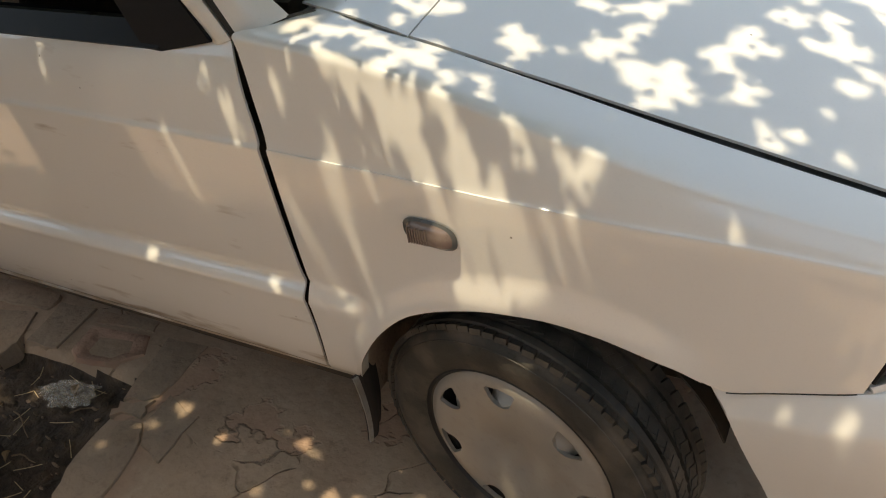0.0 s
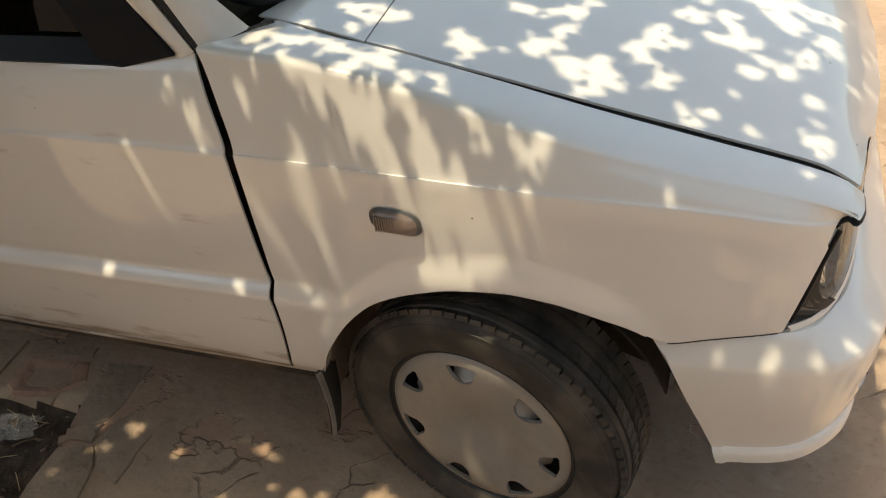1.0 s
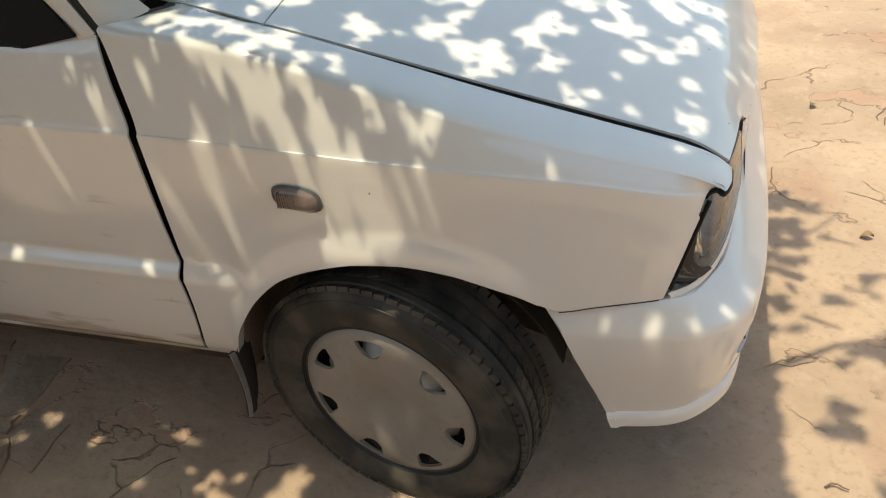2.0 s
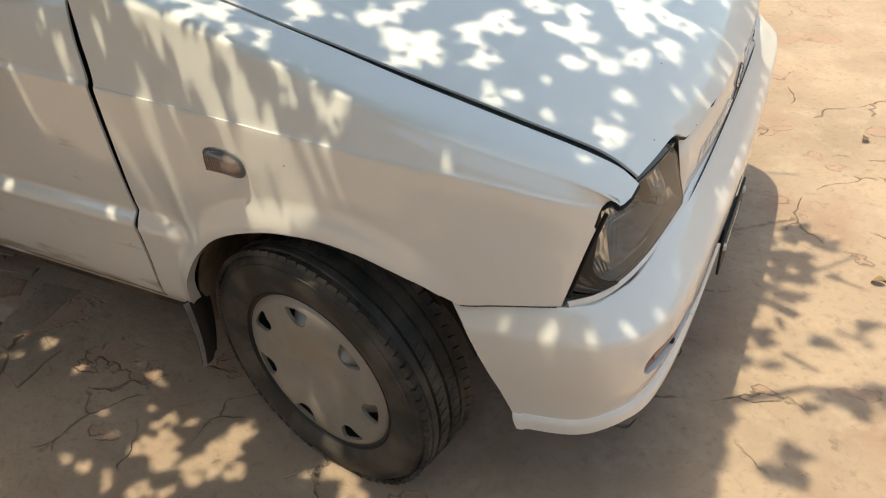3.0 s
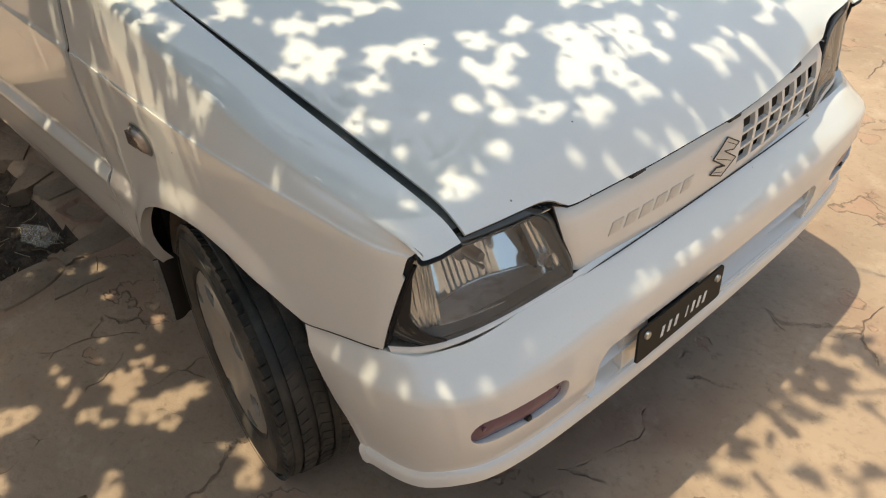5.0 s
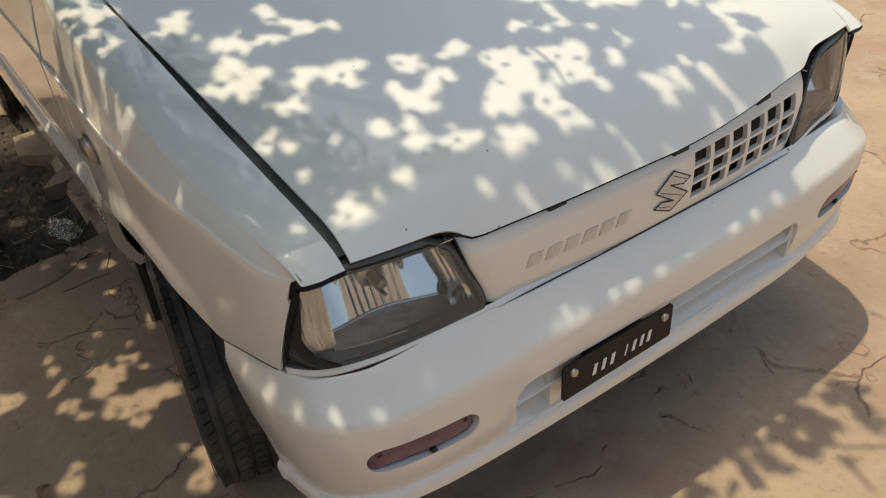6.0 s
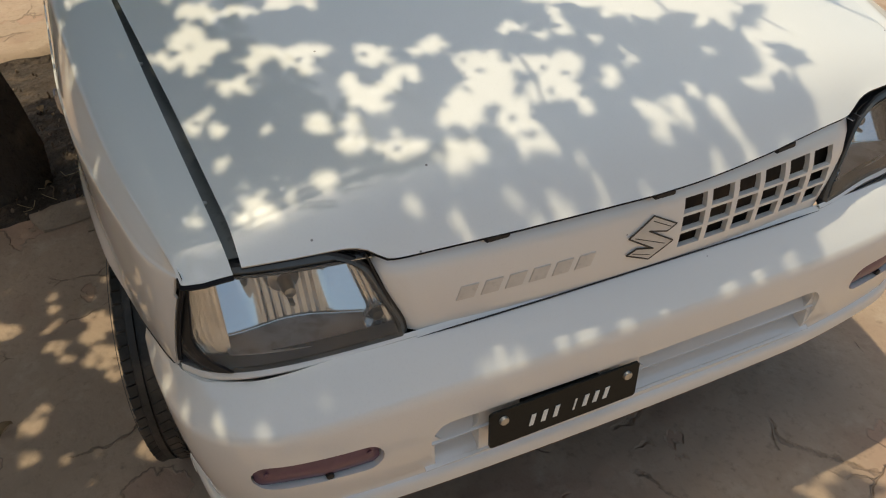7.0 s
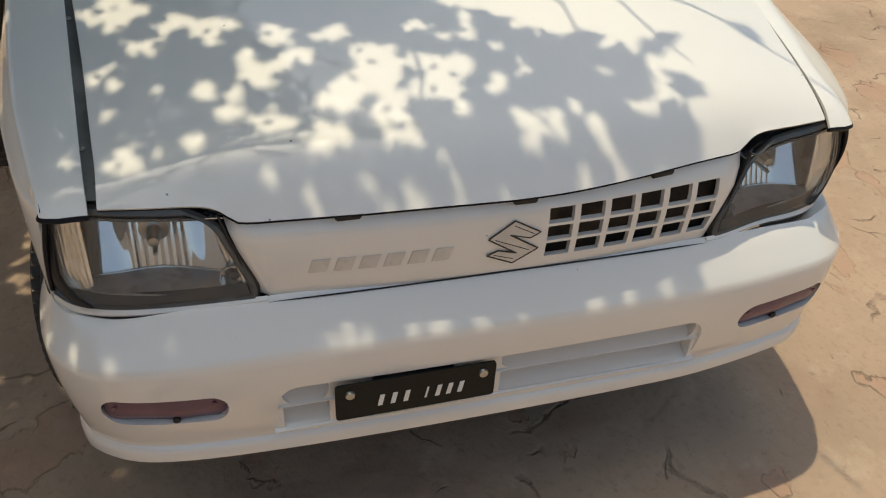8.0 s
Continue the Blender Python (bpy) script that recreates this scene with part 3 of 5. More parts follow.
def lamp_point(u, v, s, back=0.0, shrink=0.0):
    """A point of the lamp's front: u from the inner to the outer end, v upwards."""
    bottom, top = lerp(0.529, 0.511, u), 0.656
    z = lerp(bottom + shrink, top - shrink, v)
    k = (z - 0.515) / 0.141
    inn = lerp(0.341, 0.398, k) + 0.022 * max(0.0, (k - 0.80) / 0.20) ** 2 + 0.014 * max(0.0, (0.30 - k) / 0.30) ** 2
    out = lerp(0.618, 0.595, k) - 0.032 * max(0.0, (0.26 - k) / 0.26) ** 2
    w = lerp(inn + shrink, out - shrink, u)
    x = lamp_plan(w) - back - 0.010 * v
    if x < 0.45:
        w = min(w, side_w(x, z) - 0.004)
    return Vector((x, s * w, z))


for s in (-1, 1):
    lamp = part("headlight", sheet(30, 14, lambda u, v: lamp_point(u, v, s, 0.165 - 0.55 * max(0.0, u - 0.75), 0.006), 0.003), INNER, car, "clear headlamp unit with chrome reflector and fluted edges")
    def rim_loop(shrink, back, m=96):
        pts = []
        for k in range(m):
            t = 4 * k / m
            e, q = int(t), t - int(t)
            uv = ((q, 0), (1, q), (1 - q, 1), (0, 1 - q))[e]
            pts.append(lamp_point(*uv, s, back, shrink))
        return pts
    loops = [rim_loop(-0.008, 0.03), rim_loop(-0.007, 0.003), rim_loop(-0.002, -0.001), rim_loop(0.002, 0.001), rim_loop(0.004, 0.008), rim_loop(0.005, 0.045)]
    bm = bmesh.new()
    vs = [[bm.verts.new(p) for p in lp] for lp in loops]
    for a, b in zip(vs, vs[1:]):
        for k in range(len(a)):
            bm.faces.new((a[k], a[(k + 1) % len(a)], b[(k + 1) % len(a)], b[k]))
    part("lamp_rim", bm, HOUSING, lamp, "dark grey lamp rim")
    part("lamp_seal", tube([Vector((p.x, s * min(abs(p.y), side_w(p.x, p.z) - 0.0085 if p.x < 0.45 else 9), p.z)) for p in rim_loop(-0.006, 0.008)], 0.0052, 6, None, True), BLACK, lamp, "black seal round the lamp")
    clear = part("lens", sheet(40, 16, lambda u, v: lamp_point(lerp(0.0, 0.80, u), v, s, -0.0005, 0.003), 0.0), LENS, lamp)
    clear.visible_shadow = False
    def flute(u, v):
        p = lamp_point(lerp(0.80, 1.0, u), v, s, -0.0005, 0.003)
        return p + Vector((0.0016 * abs(math.sin(u * math.pi * 6)), s * 0.0016 * abs(math.sin(u * math.pi * 6)), 0))
    side = part("side_lens", sheet(48, 8, flute), FLUTED, lamp, "fluted clear side of the lamp")
    side.visible_shadow = False
    # chrome reflector: a paraboloid about the bulb, cut off flat above and below
    cw = 0.467

    def mirror(w, z):
        d = abs(w - cw)
        return 0.402 + (d * d / 0.22 if d < 0.034 or s > 0 else 0.00525 + 0.29 * (d - 0.034)) + 0.75 * (lamp_plan(w) - lamp_plan(cw)) - lerp(0.42, 0.60, ease(0.034, 0.060, d)) * (z - 0.531)

    def bowl(u, v):
        q = 2 * u - 1
        w = cw + 0.092 * q
        z = lerp(0.531, 0.648 - 0.016 * abs(q) ** 5, v)
        x = mirror(w, z)
        if abs(w - cw) < 0.040:
            x += 0.0014 * abs(math.sin(math.pi * (w - cw) / 0.0100)) * ease(0.040, 0.036, abs(w - cw))
        return Vector((min(x, lamp_plan(w) - 0.012 - 0.010 * v), s * w, z))
    part("reflector", sheet(92, 24, bowl, 0.0), CHROME, lamp, "chrome reflector bowl with stepped flutes")
    part("reflector_roof", sheet(12, 4, lambda u, v: Vector((lerp(0.335, lamp_plan(cw + 0.09 * (2 * u - 1)) - 0.012, v), s * (cw + 0.09 * (2 * u - 1)), 0.6495)), 0.001), INNER, lamp)
    # flat grey floor of the bowl, arched at its back
    def shelf(u, v):
        w = cw + 0.090 * (2 * u - 1)
        near = lamp_plan(w) - 0.010
        return Vector((lerp(near, min(mirror(w, 0.5315) + 0.002, near), v), s * w, 0.5315 + 0.0012 * math.sin(v * 3.1)))
    part("reflector_floor", sheet(40, 10, shelf, 0.001), DULL, lamp, "dull grey floor of the reflector")
    part("floor_edge", tube([shelf(0.03 + 0.94 * k / 40, 1.0) + Vector((0.001, 0, 0.0015)) for k in range(41)], 0.0012, 6), INNER, lamp)
    def rib_wall(u, v):
        w = lerp(0.553, 0.606, u) - 0.022 * max(0.0, 0.26 - v) / 0.26 * u
        return Vector((lamp_plan(w) - 0.011 - 0.022 * v * (1 - 0.6 * u) - 0.006 * abs(math.sin(u * math.pi * 8)), s * w, lerp(0.520, 0.650, v)))
    part("indicator_reflector", sheet(96, 8, rib_wall, 0.0), FLUTE, lamp, "pale fluted side reflector")
    def inner_wall(u, v):
        w = lerp(0.352, 0.376, u) + 0.030 * v
        return Vector((lamp_plan(w) - 0.010 - 0.022 * u - 0.035 * v + 0.004 * abs(math.sin(u * math.pi * 4)), s * w, lerp(0.534, 0.648, v)))
    part("inner_fluting", sheet(48, 6, inner_wall, 0.0), FLUTE, lamp)
    def top_wall(u, v):
        w = lerp(0.405, 0.598, u)
        return Vector((lamp_plan(w) - lerp(0.010, 0.030, v), s * w, 0.6485 - 0.002 * v + 0.0012 * (int(u * 90) % 2)))
    part("top_fluting", sheet(90, 2, top_wall, 0.001), HOUSING, lamp, "dark ribbed top edge of the lamp")
    part("lower_bezel", sheet(30, 3, lambda u, v: lamp_point(u, lerp(0.0, 0.085, v), s, 0.003 + 0.010 * v, 0.003), 0.002), HOUSING, lamp, "dark grey lower bezel of the lamp")
    part("outer_bezel", sheet(6, 12, lambda u, v: lamp_point(lerp(lerp(0.895, 0.938, min(1.0, 3 * v)), 1.0, u), v, s, -0.0050 + 0.002 * u, 0.000), 0.004), BLACK, lamp, "dark outer bezel of the lamp")
    part("bulb_shield", lathe([(0, 0.03), (0.007, 0.029), (0.009, 0.02), (0.009, 0.0), (0.011, -0.002), (0.020, -0.004), (0.020, -0.008), (0, -0.008)], 24), STEEL, lamp, "grey bulb shield").matrix_basis = pose(0.402, s * 0.470, 0.592, 0, 0, -90)
    part("shield_stem", box(0.392, 0.436, s * 0.470 - 0.003, s * 0.470 + 0.003, 0.574, 0.579, 0.001), STEEL, lamp)
    cup = [(0.0, -0.018), (0.010, -0.017), (0.016, -0.008), (0.018, 0.0), (0.0195, 0.0), (0.0175, -0.010), (0.0, -0.021)]
    part("parking_light", lathe(cup, 20), CHROME, lamp, "small round chrome parking light").matrix_basis = pose(0.472, s * 0.374, 0.549, 0, 0, -90)
    part("parking_bulb", lathe([(0, 0.006), (0.007, 0.004), (0.009, -0.002), (0.009, -0.012), (0, -0.014)], 14), HOUSING, lamp).matrix_basis = pose(0.466, s * 0.374, 0.550, 0, 0, -90)
    # black gap lining above the lamp, painted strip below
    edge = [Vector((wing_front(z) + 0.0035, s * (side_w(wing_front(z), z) - 0.0045), z)) for z in (0.512 + 0.0070 * k for k in range(20))]
    part("wing_edge_seal", tube(edge, 0.0032, 8), SEAL, car, "black seal between wing and headlamp")
    def lining(u, v):
        w = lerp(0.385, 0.531, u)
        return Vector((lamp_plan(w) - 0.018 - 0.05 * v, s * w, 0.6625 - 0.003 * v - 0.006 * max(0, (0.40 - w) / 0.015)))
    part("lamp_gasket", sheet(24, 2, lining, 0.002), BLACK, car, "black gasket over the headlamp")
    def inner_lining(u, v):
        z = lerp(0.525, 0.655, u)
        return Vector((0.492 - 0.012 * u - 0.04 * v, s * (inner_edge(z) + 0.004), z))
    part("lamp_gasket", sheet(12, 2, inner_lining, 0.002), BLACK, car)
    def strip(u, v):
        w = lerp(0.334, 0.614, u)
        return Vector((lamp_plan(w) + 0.0045 * math.sin(v * 3.1) - 0.001, s * w, lerp(lerp(0.5295, 0.504, u), lerp(0.5205, 0.490, u), v)))
    line = [Vector((lamp_plan(w) + 0.0025, s * w, lerp(0.5195, 0.489, (w - 0.334) / 0.28))) for w in (0.336 + 0.007 * k for k in range(30))]
    part("strip_gap", tube(line, lambda q: 0.0013 * min(1.0, 9 * min(q, 1 - q) + 0.15), 6), BLACK, car)
    part("lamp_strip", sheet(40, 4, strip, 0.006), PAINT, car, "thin white strip under the headlamp")


# the car's far front corner stands a little high: its bonnet is proud of the wing and the bumper is pushed up
def far_corner(p, piece):
    if piece in ("bonnet", "bonnet_lip", "rubber_stop"):
        k = ease(0.04, 0.40, p.y) * ease(-0.15, 0.12, p.x)
        return Vector((-0.008 * k, 0, 0.023 * k))
    if piece in ("front_bumper", "fog_lamp", "fog_cup", "fog_screw", "fog_plug", "bumper_seam", "bumper_gap"):
        k = ease(0.32, 0.52, p.y)
        return Vector((0, 0.012 * k, 0.016 * k))
    if piece == "grille_panel":
        k = ease(0.04, 0.40, p.y) * ease(0.612, 0.640, p.z)
        return Vector((-0.007 * k, 0, 0.020 * k))
    k = ease(0.33, 0.47, p.y) * ease(0.05, 0.35, p.x)
    swell = ease(0.54, 0.60, p.y) * ease(0.30, 0.40, p.x) * max(0.0, 1 - ((p.z - 0.575) / 0.08) ** 2)
    return Vector((-0.008 * k, 0.018 * swell, 0.014 * k))


for ob in car.children_recursive:
    piece, owner = ob.name.split(".")[0], ob.parent.name.split(".")[0]
    if owner in ("grille_panel", "wheel") or piece in ("wheel_arch_liner", "splash_guard", "arch_inner_wall") or not ob.data:
        continue
    if ob.matrix_basis.translation.length > 0:
        ob.matrix_basis.translation += far_corner(ob.matrix_basis.translation, piece)
        continue
    for vert in ob.data.vertices:
        if vert.co.y > 0 and vert.co.x > -0.2:
            vert.co += far_corner(vert.co, piece)

# side repeaters
for s in (-1, 1):
    def dome(u, v, h=0.010, sx=1.0):
        a, r = 2 * math.pi * u, v
        ex = 0.034 * math.copysign(abs(math.cos(a)) ** 0.7, math.cos(a)) * r * sx
        ez = 0.019 * math.copysign(abs(math.sin(a)) ** 0.75, math.sin(a)) * r * sx
        x, z = -0.104 + ex, 0.662 + ez - 0.10 * ex
        return Vector((x, s * (side_w(x, z) + 0.002 + h * (1 - r ** 4)), z))
    rep = part("side_repeater", sheet(32, 6, lambda u, v: dome(u, v), 0.0, True), AMBER, car, "small smoky oval side indicator")
    part("repeater_base", sheet(32, 4, lambda u, v: dome(u, v, 0.006, 1.09), 0.0, True), HOUSING, rep)
    for k in range(8):
        x = -0.130 + 0.0036 * k
        part("lens_rib", box(x, x + 0.0014, s * (side_w(x, 0.66) + 0.008), s * (side_w(x, 0.66) + 0.0132), 0.651, 0.674), AMBER, rep)

# wheels
AXLE_Z = 0.237  # the tyres stand a little squashed


def wheel(name_label):
    w = new("wheel")
    tagged(w, name_label)
    tread = [(0.160, 0.052), (0.172, 0.060), (0.192, 0.066), (0.210, 0.0675), (0.224, 0.0655), (0.234, 0.0615), (0.2400, 0.0560), (0.2445, 0.0460)]
    full = tread + [(0.2495, 0.043), (0.2500, 0.032), (0.2440, 0.0315), (0.2440, 0.0265), (0.2508, 0.026), (0.251, 0.004), (0.245, 0.0035), (0.245, -0.0035), (0.251, -0.004), (0.2508, -0.026), (0.2440, -0.0265), (0.2440, -0.0315), (0.2500, -0.032), (0.2495, -0.043)] + [(r, -y) for r, y in reversed(tread)]
    part("tyre", lathe(full, 96), TYRE, w, "dusty worn black tyre", angle=30)
    bm = bmesh.new()
    steps = 72
    for i in range(steps):
        a = 2 * math.pi * i / steps
        for side in (1, -1):
            m = Matrix.Rotation(-a, 4, "Y") @ Matrix.Translation((0.2438, side * 0.0508, 0)) @ Matrix.Rotation(side * 0.12, 4, "X") @ Matrix.Rotation(-side * 0.36, 4, "Z")
            made = bmesh.ops.create_cube(bm, size=1.0, matrix=m @ Matrix.Diagonal((0.0086, 0.0185, 0.0176, 1)))
    tagged(part("shoulder_tread", bm, TYRE, w, smooth=False), kind="stuff")
    bm = bmesh.new()
    for i in range(steps):
        a = 2 * math.pi * (i + 0.5) / steps
        for y0, skew in ((0.015, 0.4), (-0.015, -0.4)):
            m = Matrix.Rotation(-a, 4, "Y") @ Matrix.Translation((0.2507, y0, 0)) @ Matrix.Rotation(skew, 4, "X")
            bmesh.ops.create_cube(bm, size=1.0, matrix=m @ Matrix.Diagonal((0.0034, 0.019, 0.0175, 1)))
    tagged(part("centre_tread", bm, TYRE, w, smooth=False), kind="stuff")
    part("bead_ring", lathe([(0.164, 0.055), (0.168, 0.060), (0.172, 0.0575)], 64), BLACK, w)
    part("sidewall_line", lathe([(0.2285, 0.0672), (0.2295, 0.0680), (0.2305, 0.0668)], 80), TYRE, w)
    part("rim", lathe([(0.165, -0.05), (0.150, -0.045), (0.145, 0.02), (0.150, 0.045), (0.163, 0.052), (0.166, 0.05)], 48), RIM, w, "dark steel rim")
    part("rim_disc", lathe([(0.149, 0.005), (0.10, 0.015), (0.05, 0.02), (0.0, 0.02)], 32), RIM, w)
    cover_prof = [(0.0, 0.050), (0.012, 0.0502), (0.034, 0.0512), (0.038, 0.0525), (0.085, 0.0605), (0.110, 0.0630), (0.128, 0.0635), (0.148, 0.0610), (0.158, 0.0570), (0.163, 0.051), (0.163, 0.046), (0.157, 0.050), (0.147, 0.054), (0.127, 0.057), (0.085, 0.054), (0.04, 0.046), (0.0, 0.044)]
    cover = part("wheel_cover", lathe(cover_prof, 84), CAP, w, "scuffed silver-grey wheel cover with seven slots")
    slots = []
    for k in range(7):
        a = radians(-18 + 360 / 7 * k)
        pts = []
        for rr, da in ((0.118, -7.5), (0.112, -4), (0.110, 0), (0.112, 4), (0.118, 7.5), (0.135, 10.0), (0.142, 11.0), (0.1450, 9.0), (0.1460, 0), (0.1450, -9.0), (0.142, -11.0), (0.135, -10.0)):
            b = a + radians(da)
            pts.append((rr * math.cos(b), 0.03, rr * math.sin(b)))
        slots.append(prism(pts, (0, 0.06, 0)))
    cut(cover, slots)
    for k in range(7):
        a = radians(-18 + 360 / 7 * k)
        def scoop(u, v):
            b = a + radians(lerp(-12, 12, u))
            rr = lerp(0.1085, 0.128, v)
            return Vector((rr * math.cos(b), lerp(0.0624, 0.040, v ** 0.8), rr * math.sin(b)))
        part("slot_ramp", sheet(8, 4, scoop, 0.001), CAP, w)
    w.parent = car
    return w


front_right = wheel("front wheel steered outwards, dusty tyre and grey cover")
front_right.matrix_basis = pose(-0.027, -0.605, AXLE_Z, 0, 0, 180 - 10.5)
front_left = copy_thing(front_right, pose(-0.027, 0.605, AXLE_Z, 0, 0, -10.5))
rear_right = copy_thing(front_right, pose(-2.21, -0.588, AXLE_Z, 0, 37, 180))
rear_left = copy_thing(front_right, pose(-2.21, 0.588, AXLE_Z, 0, 20, 0))
for ob in (front_left, rear_right, rear_left):
    tagged(ob, "wheel with dusty tyre and grey slotted cover")
for x, w in ((-0.035, 0.56), (-2.21, 0.56)):
    part("axle", tube([(x, -w, 0.25), (x, 0, 0.24), (x, w, 0.25)], 0.028, 10), DARK, car)
for s in (-1, 1):
    part("suspension_strut", tube([(-0.035, s * 0.50, 0.25), (-0.06, s * 0.44, 0.64)], 0.035, 10), DARK, car)
    # mud flap behind the front wheel, its face coloured dark as shaded
    def flap(u, v):
        return Vector((-0.326 + 0.010 * math.sin(v * 2.6) - 0.012 * v + 0.006 * math.sin(u * 5), s * lerp(0.655 - 0.004 * v, 0.585 + 0.02 * v, u), lerp(0.30, 0.135, v) + 0.018 * (1 - u) * math.sin(min(1, v * 1.4) * 3.1) * 0.3))
    mud_flap = part("mud_flap", sheet(10, 14, flap, 0.005), DARK, car, "bent rubber mud flap, face darkened as in shade")
    # outer edge strip in a paler grey, the light on it put into colour
    part("flap_edge", sheet(3, 14, lambda u, v: flap(0.13 * u - 0.02, v) + Vector((0.003, 0, 0)), 0.006), FLAP, mud_flap, "pale lit edge of the flap")


# doors and rear quarter
def panel(x_front, x_rear, s, name, label, zt=0.872, zb=0.29, arch_at=None):
    def fn(u, v):
        if v < 0.12:
            z = lerp(zt, zt - 0.03, v / 0.12)
        else:
            z = lerp(zt - 0.03, zb, (v - 0.12) / 0.88)
        zc = 0.752
        x = lerp(x_front(z), x_rear(z), u)
        zc = crease_z(x)
        if arch_at is not None:
            d = x - arch_at
            if abs(d) < 0.29:
                low = 0.255 + 0.285 * math.sqrt(max(0, 1 - (d / 0.29) ** 2)) ** 0.8
                z = lerp(zt, max(low, zb), v)
        if z > zc + 0.003:
            k = (z - zc - 0.003) / (zt - zc - 0.003)
            w = 0.6766 - 0.018 * k - 0.020 * k ** 3.5
        elif z > zc - 0.002:
            w = lerp(0.6806, 0.6766, (z - zc + 0.002) / 0.005)
        else:
            w = low_side(z)
        return Vector((x, s * (w - inset(x)), z))
    return part(name, sheet(40, 220, fn, 0.004), PAINT_LOW, car, label)


for s in (-1, 1):
    gap1 = lambda z: door_gap(z) - float(np.interp(z, [0.3, 0.5, 0.6, 0.87], [0.005, 0.009, 0.013, 0.016]))
    b_pillar = lambda z: -1.30
    door = panel(gap1, b_pillar, s, "front_door", "white front door with muddy lower edge")
    rear_door = panel(lambda z: -1.308, lambda z: -2.02 + 0.12 * max(0, z - 0.55), s, "rear_door", "white rear door")
    quarter = panel(lambda z: -2.028 + 0.12 * max(0, z - 0.55), lambda z: -2.70, s, "rear_quarter", "white rear quarter panel", arch_at=-2.21)
    # sill lip under the doors
    part("sill", sheet(60, 4, lambda u, v: Vector((lerp(-0.325, -1.93, u), s * (lerp(0.636, 0.622, v) + 0.004 * math.sin(v * 3.1)), lerp(0.288, 0.268, v) - 0.012 * u)), 0.006), PAINT_LOW, car, "white folded sill edge")
    part("sill_floor", box(-1.95, -0.33, s * 0.45, s * 0.625, 0.255, 0.29), DARK, car)
    for d, xa, xb in ((door, -0.42, -1.27), (rear_door, -1.34, -1.98)):
        part("door_handle", box(xb + 0.05, xb + 0.16, s * 0.672, s * 0.690, 0.775, 0.795, 0.004), BLACK, d)
    # gap strips: dark rubber behind the shut lines
    part("shut_line", sheet(24, 2, lambda u, v: Vector((door_gap(lerp(0.29, 0.872, u)) - 0.012 + 0.02 * v, s * (np.interp(lerp(0.29, 0.872, u), [0.285, 0.36, 0.5, 0.75, 0.872], [0.62, 0.65, 0.655, 0.66, 0.615])), lerp(0.29, 0.872, u))), 0.002), BLACK, car)

# greenhouse
def tumble(z):
    return float(np.interp(z, [0.86, 0.90, 1.34, 1.40], [0.632, 0.622, 0.535, 0.50]))


